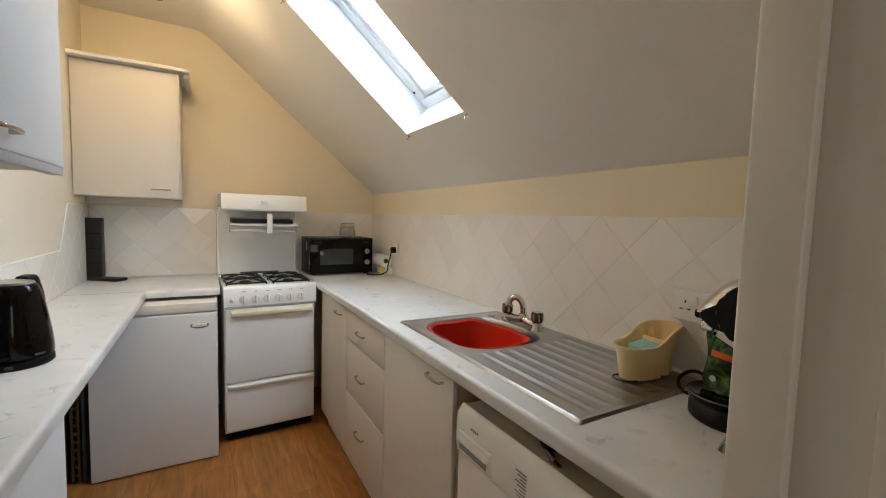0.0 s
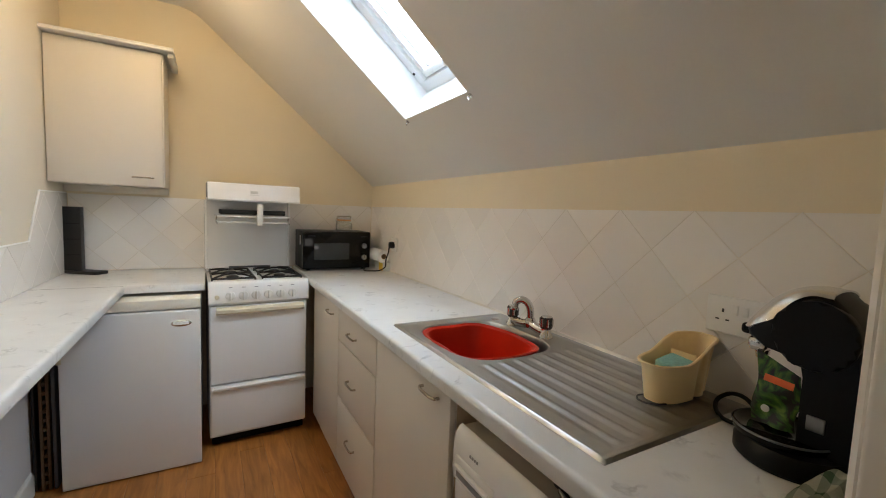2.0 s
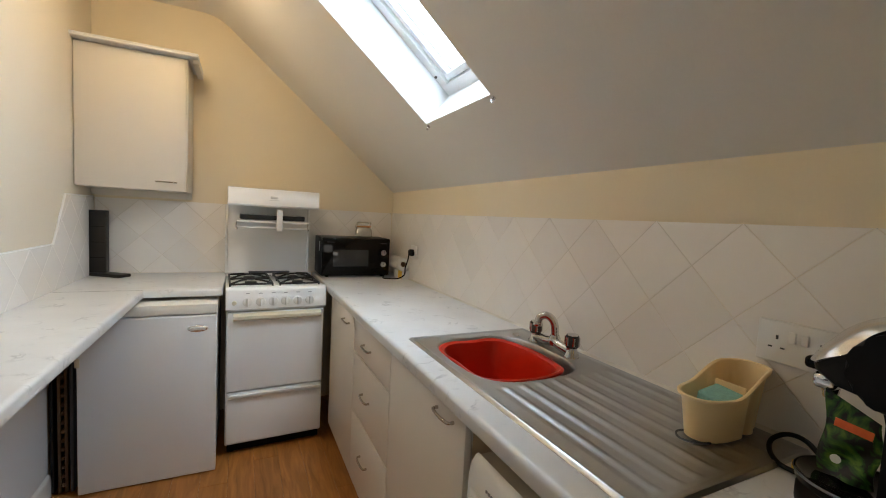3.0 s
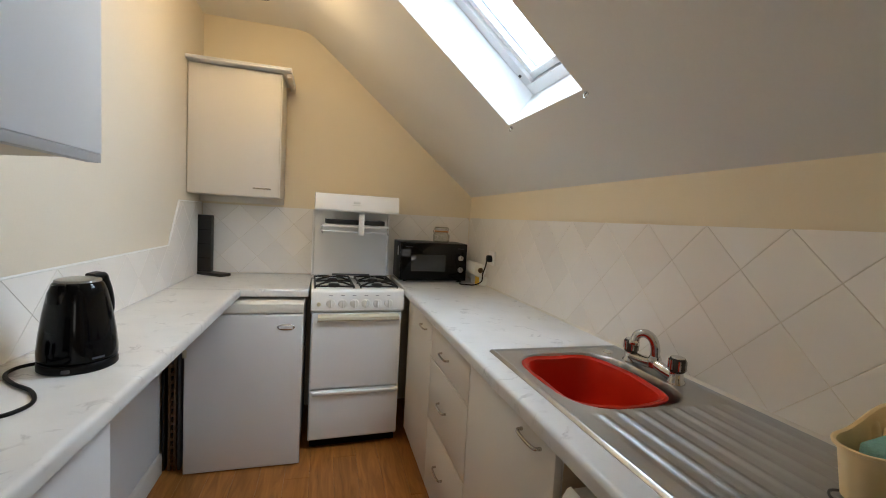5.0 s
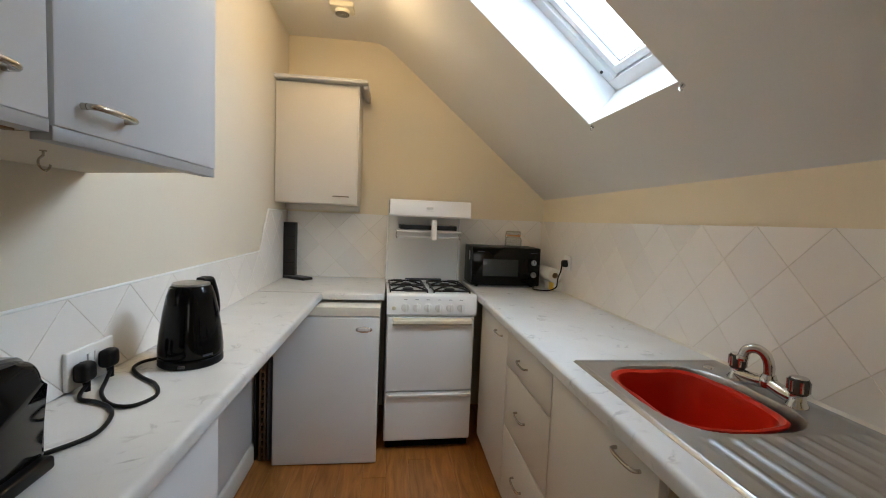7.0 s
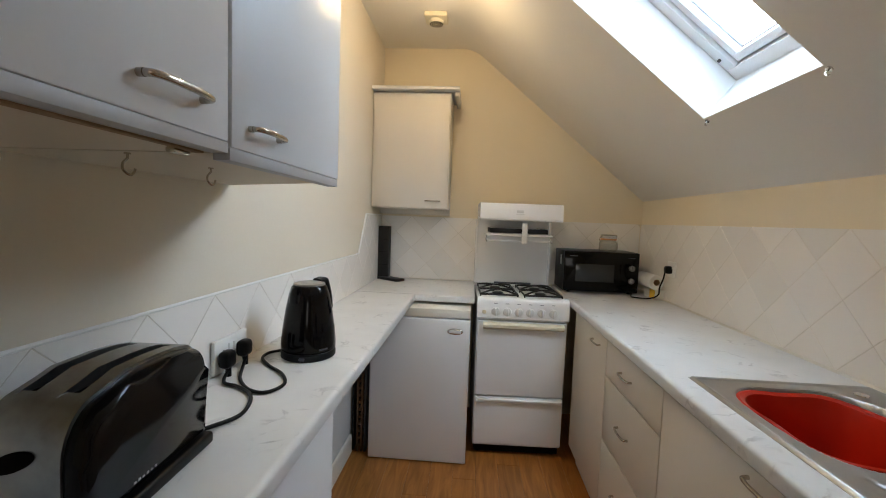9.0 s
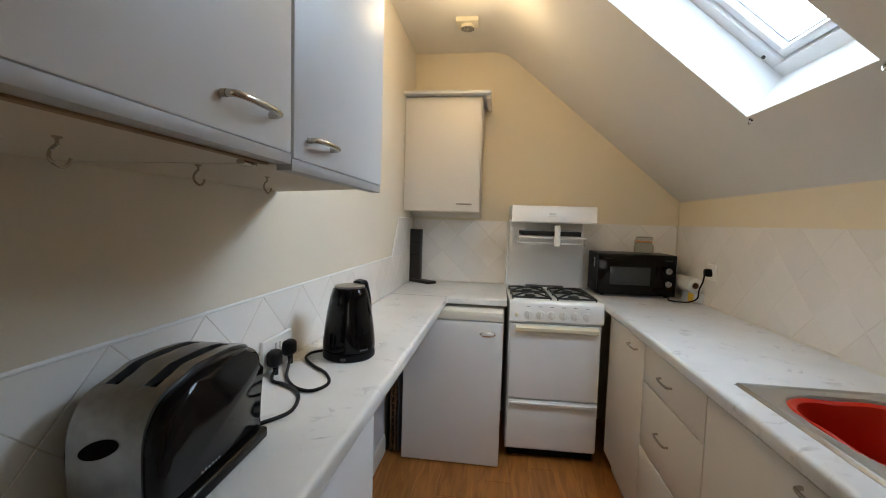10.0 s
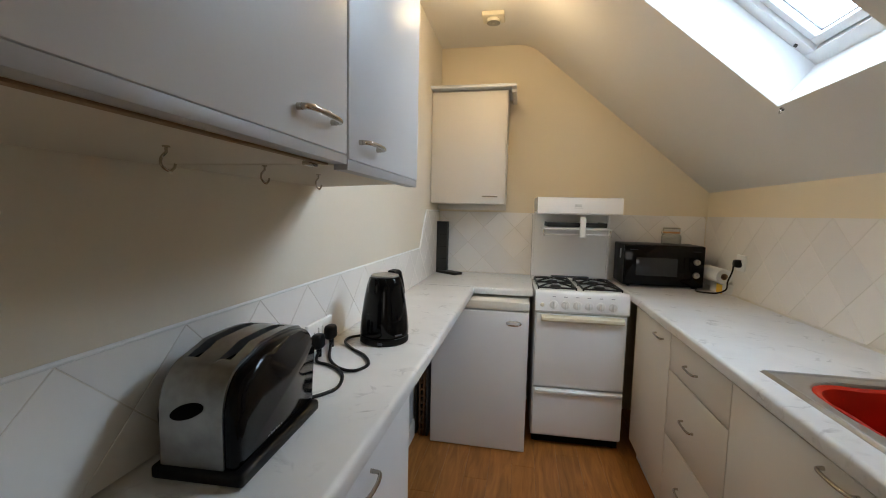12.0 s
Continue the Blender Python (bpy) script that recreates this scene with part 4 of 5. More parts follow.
def sink_tidy():
    t = thing("sink_tidy", (1.222, 0.930, TOP), "cream plastic sink tidy with two round compartments", "sink tidy")
    c, n = Vector((1.230, 0.932, TOP + 0.004)), 120

    def smooth(v):
        v = max(0.0, min(1.0, v))
        return v * v * (3 - 2 * v)

    def height(px):
        # the rim rises towards the wall end
        return 0.092 + 0.040 * smooth((px + 0.045) / 0.11)

    bm = bmesh.new()
    # scale, height (share of the rim's), outward step, depth of the waists
    levels = [(0.76, 0.0, -0.003, 0.014), (0.78, 0.02, 0.0, 0.015), (0.90, 0.80, 0.0, 0.011), (0.93, 0.91, 0.0, 0.003), (0.94, 0.94, 0.005, 0.0), (0.94, 0.985, 0.006, 0.0),
              (0.94, 1.0, 0.003, 0.0), (0.94, 0.985, -0.001, 0.0), (0.92, 0.90, -0.002, 0.003), (0.78, 0.08, -0.004, 0.014)]
    rows = []
    for s, f, step, waist in levels:
        row = []
        for k in range(n):
            a = 2 * math.pi * k / n
            ca, sa = math.cos(a), math.sin(a)
            r = 1 / (abs(ca) ** 2.5 + abs(sa) ** 2.5) ** 0.4
            px, py = (0.117 * s + step) * r * ca, (0.050 * s + step) * r * sa
            dip = waist * (math.exp(-((px - 0.022) / 0.009) ** 2) + 0.8 * math.exp(-((px - 0.066) / 0.008) ** 2))
            py -= math.copysign(min(dip, abs(py)), py)
            row.append(bm.verts.new(c + Vector((px, py, f * height(px)))))
        rows.append(row)
    for ra, rb in zip(rows, rows[1:]):
        for k in range(n):
            bm.faces.new((ra[k], ra[(k + 1) % n], rb[(k + 1) % n], rb[k]))
    bm.faces.new(rows[0])
    bm.faces.new(rows[-1])
    part("tub", bm, M_TUB, t)
    m = Matrix.Translation(c)
    part("divider", box(0.020, 0.0235, -0.030, 0.030, 0.008, 0.098, 0.001, m=m), M_TUB, t)
    sponge = box(-0.048, 0.016, -0.030, 0.028, 0.050, 0.092, 0.006, 3, m=m @ Matrix.Rotation(-0.12, 4, "Y") @ Matrix.Rotation(0.10, 4, "X"))
    single("sponge", sponge, M_SPONGE, "aqua washing-up sponge lying in the sink tidy", "sponge")
    chain = tube([(1.165, 0.955, TOP + 0.006), (1.140, 0.962, TOP + 0.006), (1.120, 0.950, TOP + 0.006), (1.118, 0.932, TOP + 0.006), (1.130, 0.915, TOP + 0.006), (1.155, 0.905, TOP + 0.006)], 0.0022, 8, 8)
    single("plug_chain", chain, M_GREYTRAY, "dark sink plug chain looped on the drainer", "chain")


sink_tidy()

# ---- coffee machine ----


# side outline of the machine at its flanks and through its middle
FLANK = [(0.672, 0.935), (0.672, 1.0), (0.672, 1.056), (0.676, 1.073), (0.693, 1.085), (0.728, 1.091), (0.749, 1.108), (0.750, 1.120), (0.734, 1.128), (0.711, 1.139)]
FLANK += [(0.700, 1.158), (0.688, 1.175), (0.669, 1.187), (0.645, 1.186), (0.629, 1.170), (0.615, 1.143), (0.608, 1.115), (0.604, 1.05), (0.606, 0.935)]
MIDDLE = [(0.675, 0.935), (0.675, 1.0), (0.676, 1.056), (0.680, 1.071), (0.700, 1.082), (0.738, 1.089), (0.765, 1.104), (0.770, 1.118), (0.764, 1.133), (0.748, 1.156)]
MIDDLE += [(0.731, 1.176), (0.706, 1.193), (0.680, 1.200), (0.648, 1.199), (0.628, 1.179), (0.612, 1.145), (0.604, 1.115), (0.600, 1.05), (0.602, 0.935)]


def machine_slice(w):
    f = 1 - math.sqrt(max(0.0, 1 - w * w))
    return [Vector((1.190 + 0.052 * w, a[0] * f + b[0] * (1 - f), a[1] * f + b[1] * (1 - f))) for a, b in zip(FLANK, MIDDLE)]


def coffee_machine():
    t = thing("coffee_machine", (1.17, 0.68, TOP), "black capsule coffee machine with a chrome head", "coffee machine")
    steps = [-1 + 2 * k / 20 for k in range(21)]
    bm = bmesh.new()
    rows = [[bm.verts.new(p) for p in machine_slice(w)] for w in steps]
    n = len(FLANK)
    for ra, rb in zip(rows, rows[1:]):
        for k in range(n):
            bm.faces.new((ra[k], rb[k], rb[(k + 1) % n], ra[(k + 1) % n]))
    bm.faces.new(rows[0])
    bm.faces.new(rows[-1][::-1])
    bmesh.ops.recalc_face_normals(bm, faces=bm.faces[:])
    part("body", bm, M_BLACK, t)
    cap = bmesh.new()
    centre = Vector((1.19, 0.68, 1.11))
    shell = []
    for w in [-0.985 + 1.97 * k / 20 for k in range(21)]:
        row = []
        for p in smooth_line([tuple(q) for q in machine_slice(w)[7:14]], 5):
            p = Vector(p)
            d = (p - centre).normalized()
            row.append(cap.verts.new(p + d * 0.004))
        shell.append(row)
    for ra, rb in zip(shell, shell[1:]):
        for k in range(len(ra) - 1):
            cap.faces.new((ra[k], rb[k], rb[k + 1], ra[k + 1]))
    bmesh.ops.recalc_face_normals(cap, faces=cap.faces[:])
    bmesh.ops.solidify(cap, geom=cap.faces[:], thickness=0.003)
    part("head_cover", cap, M_SATIN, t, "bright chrome head cover")
    for xa, xb, outer in ((1.1300, 1.1480, 1.1300), (1.2320, 1.2500, 1.2500)):
        disc = extrude(arc(0.663, 1.128, 0.057, 0, 350, 35), xa, xb, "yz")
        bmesh.ops.bevel(disc, geom=[e for e in disc.edges if all(abs(v.co.x - outer) < 1e-5 for v in e.verts)], offset=0.006, segments=3, affect="EDGES", profile=0.5)
        part("side_cover", disc, M_BLACK, t, "round black side cover")
    part("base", lathe([(0.078, 0.0), (0.084, 0.006), (0.084, 0.026), (0.076, 0.037)], (1.162, 0.683, TOP), 48), M_BLACK, t)
    tray = part("drip_tray", lathe([(0.056, 0.036), (0.070, 0.040), (0.0735, 0.052), (0.070, 0.054), (0.062, 0.048)], (1.158, 0.698, TOP), 48), M_GLOSSBLACK, t)
    part("tray_rim", lathe([(0.0733, 0.0505), (0.0742, 0.0525), (0.0725, 0.0545)], (1.158, 0.698, TOP), 48, cap=False), M_GREYTRAY, tray)
    part("lip", box(1.162, 1.218, 0.742, 0.781, 1.100, 1.120, 0.007, 4), M_GLOSSBLACK, t)
    part("capsule_holder", box(1.164, 1.212, 0.738, 0.770, 1.072, 1.0985, 0.009, 4), M_CHROME, t)
    part("nozzle", cyl((1.188, 0.752, 1.074), (1.188, 0.752, 1.056), 0.012, 0.009, 20, bevel=0.002), M_CHROME, t)
    part("lever", tube([(1.222, 0.668, 1.172), (1.230, 0.668, 1.186), (1.238, 0.662, 1.196)], 0.0055, 10, 5), M_CHROME, t)
    part("maker_plate", box(1.1350, 1.1390, 0.637, 0.661, 0.974, 0.998, 0.001), M_TOASTSTEEL, t, "small brushed steel plate")
    # foil coffee packet standing on the tray
    p = thing("coffee_packet", (1.158, 0.708, TOP + 0.049), "green and orange printed coffee packet leaning in the machine", "packet")
    pk = bmesh.new()
    nu, nv = 14, 18
    for side in (-1, 1):
        grid = []
        for i in range(nu + 1):
            u = i / nu
            row = []
            for j in range(nv + 1):
                v = j / nv
                puff = 0.012 * (max(0.0, 1 - abs(2 * u - 1) ** 3)) * (max(0.0, 1 - v ** 4)) * (0.55 + 0.45 * math.sin(9 * v + 5 * u))
                y = 0.680 + 0.066 * u + 0.003 * math.sin(8 * v)
                z = 0.951 + (0.096 + 0.030 * u) * v
                row.append(pk.verts.new((1.158 + 0.006 * v + side * (0.0008 + puff), y, z)))
            grid.append(row)
        for i in range(nu):
            for j in range(nv):
                pk.faces.new((grid[i][j], grid[i + 1][j], grid[i + 1][j + 1], grid[i][j + 1]))
    bmesh.ops.remove_doubles(pk, verts=pk.verts[:], dist=0.0001)
    bmesh.ops.recalc_face_normals(pk, faces=pk.faces[:])
    part("pouch", pk, M_PACKET, p)
    band = Matrix.Translation((1.1460, 0.706, 1.034)) @ Matrix.Rotation(radians(6), 4, "X")
    part("print_band", box(-0.0008, 0.0008, -0.022, 0.022, -0.0065, 0.0065, 0.0007, m=band), M_PRINT_ORANGE, p, "orange printed band")
    part("print_dot", cyl((1.1455, 0.722, 0.980), (1.1470, 0.722, 0.980), 0.0065, seg=20), M_PRINT_WHITE, p)
    cable = tube([(1.225, 0.76, 0.935), (1.255, 0.80, 0.945), (1.270, 0.835, 0.938), (1.262, 0.855, 0.920), (1.235, 0.845, 0.909), (1.205, 0.815, 0.906), (1.20, 0.78, 0.907)], 0.0045, 10, 8)
    part("power_cable", cable, M_BLACK, t)
    part("cable_tag", cyl((1.213, 0.790, 0.905), (1.213, 0.790, 0.921), 0.010, seg=16), M_YELLOW, t, "small yellow cable tag")


coffee_machine()


def tea_towel():
    bm = bmesh.new()
    n, m = 40, 30
    rows = []
    for i in range(n + 1):
        row = []
        for j in range(m + 1):
            u, v = i / n, j / m
            x, y = 0.998 + 0.104 * u, 0.540 + 0.092 * v
            h = (0.030 + 0.032 * u) * (1 - abs(2 * v - 1) ** 4) * (1 - abs(2 * u - 1) ** 6)
            h += 0.008 * math.sin(9 * u + 3 * v) * math.sin(math.pi * v) + 0.005 * math.sin(23 * v + 5 * u) * math.sin(math.pi * u)
            row.append(bm.verts.new((x + 0.010 * math.sin(7 * v), y + 0.008 * math.sin(5 * u + 1), TOP + 0.003 + max(0.0, h))))
        rows.append(row)
    for i in range(n):
        for j in range(m):
            bm.faces.new((rows[i][j], rows[i + 1][j], rows[i + 1][j + 1], rows[i][j + 1]))
    bmesh.ops.solidify(bm, geom=bm.faces[:], thickness=0.003)
    single("tea_towel", bm, M_TOWEL, "crumpled green and white checked tea towel on the worktop", "tea towel")


tea_towel()

# ---- washing machine ----


def washing_machine():
    y0, y1, f = 0.600, 1.195, 0.797
    w = thing("washing_machine", (1.05, 0.915, 0), "white front-loading washing machine under the worktop", "washing machine")
    part("body", box(f + 0.025, 1.33, y0, y1, 0.02, 0.775, 0.006), M_ENAMEL, w)
    part("top_board", box(f + 0.018, 1.33, y0 + 0.001, y1 - 0.001, 0.777, 0.796, 0.003), M_SOFFIT, w, "cream laminate top board")
    fas = extrude([(f, 0.672), (f - 0.004, 0.70), (f - 0.002, 0.760), (f + 0.004, 0.784), (f + 0.012, 0.797), (f + 0.020, 0.800), (f + 0.020, 0.672)], y0 + 0.001, y1 - 0.001, "xz")
    fp = part("fascia", fas, M_ENAMEL, w)
    part("front_panel", box(f + 0.004, f + 0.025, y0 + 0.001, y1 - 0.001, 0.06, 0.668, 0.006, 3), M_ENAMEL, w)
    part("kick_plate", box(f + 0.02, f + 0.025, y0 + 0.01, y1 - 0.01, 0.015, 0.058), M_DARK, w)
    d = part("porthole_ring", lathe([(0.115, 0.0), (0.150, 0.0), (0.155, 0.012), (0.145, 0.022), (0.120, 0.016)], (0, 0, 0), 48, cap=False), M_WPLAST, w)
    d.matrix_basis = Matrix.Translation((f + 0.004, 0.915, 0.39)) @ Matrix.Rotation(radians(-90), 4, "Y")
    dr = part("detergent_drawer", box(f - 0.008, f + 0.01, 1.030, 1.180, 0.680, 0.738, 0.005, 3), M_WPLAST, fp)
    # flat grey plate: the finger recess's shade is only coloured on
    part("drawer_recess", box(f - 0.0095, f - 0.0075, 1.045, 1.168, 0.690, 0.711, 0.001), M_PRINT_GREY, dr, "grey plate painted as the shade of a finger recess")
    part("drawer_lip", box(f - 0.016, f - 0.006, 1.040, 1.172, 0.711, 0.721, 0.003), M_WPLAST, dr)
    for k in range(4):
        part("label_mark", box(f - 0.0042, f - 0.0015, 1.118 - 0.009 * k, 1.123 - 0.009 * k, 0.758, 0.763), M_PRINT_GREY, fp)
    for k in range(9):
        part("programme_mark", box(f - 0.0048, f - 0.0025, 0.905, 0.905 + 0.02 + 0.008 * (k % 3), 0.690 + 0.008 * k, 0.692 + 0.008 * k), M_PRINT_GREY, fp)
    knob = part("dial", lathe([(0.030, 0.0), (0.028, 0.014), (0.020, 0.018)], (0, 0, 0), 32), M_WPLAST, fp)
    knob.matrix_basis = Matrix.Translation((f - 0.003, 0.80, 0.735)) @ Matrix.Rotation(radians(-90), 4, "Y")
    # drain fittings under the sink, in the gap above the machine
    h = thing("waste_pipe", (0.87, 0.90, 0.815), "dark waste hose with a brass valve above the washing machine", "pipe")
    part("trap", lathe([(0.012, 0.802), (0.026, 0.806), (0.031, 0.818), (0.031, 0.862)], (0.868, 0.905, 0), 28), M_BLACK, h, "dark plastic waste trap")
    part("hose", tube([(0.99, 0.98, 0.840), (0.93, 0.955, 0.838), (0.885, 0.92, 0.836)], 0.014, 14, 6), M_BLACK, h)
    part("valve", cyl((0.846, 0.898, 0.806), (0.832, 0.862, 0.803), 0.008, 0.007, 16, bevel=0.002), M_NICKEL, h, "brass valve")
    part("valve_tap", box(0.826, 0.838, 0.846, 0.872, 0.797, 0.802, 0.001), M_NICKEL, h)


washing_machine()

# ---- microwave and its neighbours ----


def microwave():
    x0, x1, y0, y1, z0, z1 = 0.797, 1.242, 3.112, 3.385, 0.910, 1.156
    t = thing("microwave", ((x0 + x1) / 2, (y0 + y1) / 2, TOP), "black countertop microwave with two silver knobs", "microwave")
    part("case", box(x0, x1, y0 + 0.016, y1, z0, z1, 0.005), M_BLACK, t)
    fr_ = part("front", box(x0, x1, y0, y0 + 0.015, z0 + 0.002, z1 - 0.001, 0.004), M_GLOSSBLACK, t)
    dd = part("door", box(x0 + 0.006, 1.137, y0 - 0.008, y0, z0 + 0.008, z1 - 0.006, 0.003), M_GLOSSBLACK, t)
    part("door_window", box(x0 + 0.068, 1.095, y0 - 0.0095, y0 - 0.007, 0.972, 1.080, 0.001), M_OVENGLASS, dd, "dark viewing window")
    for kz in (1.062, 0.985):
        k = part("knob", cyl((1.199, y0, kz), (1.199, y0 - 0.016, kz), 0.018, 0.0165, 28, bevel=0.002), M_STEEL, fr_, "silver control knob")
        part("pointer", box(1.1975, 1.2005, y0 - 0.018, y0 - 0.0155, kz - 0.002, kz + 0.014, 0.0005), M_PRINT_DARK, k)
    part("maker_mark", box(x0 + 0.03, x0 + 0.075, y0 - 0.0092, y0 - 0.0078, 1.125, 1.129), M_GREYTRAY, dd)
    part("panel_mark", box(1.177, 1.219, y0 - 0.0012, y0 + 0.001, 1.122, 1.125), M_GREYTRAY, fr_)
    part("side_sticker", box(x0 - 0.0008, x0 + 0.001, 3.19, 3.225, 1.065, 1.125), M_PRINT_WHITE, t, "white paper sticker")
    for fx in (x0 + 0.04, x1 - 0.04):
        for fy in (y0 + 0.04, y1 - 0.04):
            part("foot", cyl((fx, fy, TOP), (fx, fy, z0 + 0.002), 0.012, seg=12), M_BLACK, t)
    cable = tube([(RW - 0.05, 2.905, 1.070), (RW - 0.055, 2.905, 1.035), (RW - 0.060, 2.93, 0.985), (1.295, 2.955, 0.935), (1.265, 2.985, 0.908), (1.215, 3.00, 0.905), (1.180, 3.03, 0.905), (1.20, 3.10, 0.906), (1.235, 3.15, 0.930)], 0.0042, 10, 8)
    part("power_cable", cable, M_BLACK, t)
    part("plug", box(RW - 0.052, RW - 0.012, 2.884, 2.926, 1.064, 1.106, 0.013, 4), M_BLACK, t)


microwave()


def jar():
    c = (1.100, 3.262, 1.156)
    t = thing("glass_jar", c, "clear clip-top glass jar with an orange seal", "jar")
    part("glass", lathe([(0.046, 0.0), (0.056, 0.005), (0.057, 0.048), (0.046, 0.062), (0.045, 0.070), (0.042, 0.070), (0.043, 0.062), (0.053, 0.048), (0.052, 0.008), (0.02, 0.006)], c, 40), M_JAR, t)
    part("seal", lathe([(0.047, 0.069), (0.050, 0.073), (0.047, 0.078), (0.040, 0.0775), (0.040, 0.0695)], c, 40, cap=False), M_ORANGE, t, "orange rubber seal")
    part("lid", lathe([(0.048, 0.079), (0.049, 0.096), (0.044, 0.104), (0.014, 0.105)], c, 40), M_JAR, t)
    part("wire_band", lathe([(0.0495, 0.098), (0.051, 0.100), (0.0495, 0.102), (0.048, 0.100), (0.0495, 0.098)], c, 40, cap=False), M_NICKEL, t, "brown metal wire band")
    part("clip", tube([(c[0] - 0.048, c[1] - 0.004, c[2] + 0.058), (c[0] - 0.060, c[1] - 0.008, c[2] + 0.072), (c[0] - 0.051, c[1] - 0.012, c[2] + 0.096)], 0.0025, 8, 6), M_NICKEL, t)


jar()

bx = thing("small_carton", (1.318, 3.06, TOP), "small yellow and white carton on the worktop", "carton")
part("carton", box(1.290, 1.344, 2.985, 3.14, TOP + 0.001, TOP + 0.056, 0.002), M_PRINT_WHITE, bx)
part("side_print", box(1.2885, 1.2905, 2.987, 3.055, TOP + 0.004, TOP + 0.054), M_YELLOW, bx)
pr = thing("paper_roll", (1.298, 3.1, TOP + 0.057), "white paper towel roll lying on a carton", "paper roll")
rb_ = lathe([(0.018, 0.0), (0.0405, 0.0), (0.042, 0.003), (0.042, 0.217), (0.0405, 0.22), (0.018, 0.22)], (0, 0, 0), 36, cap=False)
moved(rb_, Matrix.Translation((1.298, 2.99, TOP + 0.0995)) @ Matrix.Rotation(radians(-90), 4, "X"))
part("paper", rb_, M_PAPER, pr)
tb_ = lathe([(0.0165, 0.002), (0.018, 0.002), (0.018, 0.218), (0.0165, 0.218)], (0, 0, 0), 28, cap=False)
moved(tb_, Matrix.Translation((1.298, 2.99, TOP + 0.0995)) @ Matrix.Rotation(radians(-90), 4, "X"))
part("core", tb_, M_CARD, pr, "brown cardboard core")

# ---- sockets ----


def socket_plate(name, x, y0, y1, z0, z1, side, gangs, label):
    """A British switched socket on a wall; side: +1 faces +x."""
    t = thing(name, (x, (y0 + y1) / 2, z0), label, "socket")
    d = 0.011 * side
    part("face_plate", box(min(x, x + d), max(x, x + d), y0, y1, z0, z1, 0.003, 3), M_WPLAST, t)
    w = (y1 - y0) / gangs
    for g in range(gangs):
        cy = y0 + w * (g + 0.5)
        cz = (z0 + z1) / 2
        h = d + 0.0008 * side
        for oy, oz, a, b in ((0, 0.010, 0.0022, 0.0042), (-0.011, -0.011, 0.0038, 0.0016), (0.011, -0.011, 0.0038, 0.0016)):
            part("pin_hole", box(min(x + d - 0.001 * side, x + h), max(x + d - 0.001 * side, x + h), cy + oy - a, cy + oy + a, cz + oz - b, cz + oz + b), M_PRINT_DARK, t)
        sy = cy + (0.026 if g == 0 and gangs == 2 else -0.026) * (1 if gangs == 2 else 1)
        part("switch", box(min(x, x + d + 0.004 * side), max(x, x + d + 0.004 * side), sy - 0.006, sy + 0.006, cz + 0.004, cz + 0.026, 0.0015), M_WPLAST, t)
    return t


socket_plate("double_socket", LW + 0.009, 1.500, 1.650, 0.906, 0.992, 1, 2, "white double socket low on the tiled wall")
socket_plate("double_socket", RW - 0.009, 0.786, 0.932, 1.050, 1.136, -1, 2, "white double socket on the tiled splashback")
socket_plate("single_socket", RW - 0.009, 2.862, 2.948, 1.045, 1.131, -1, 1, "white single socket near the microwave")


def plug(parent, y, z):
    bm = box(LW + 0.020, LW + 0.052, y - 0.021, y + 0.021, z - 0.022, z + 0.022, 0.012, 4)
    cyl((LW + 0.038, y, z - 0.020), (LW + 0.040, y, z - 0.046), 0.008, 0.006, 14, bm)
    return part("plug", bm, M_BLACK, parent)


# ---- kettle ----


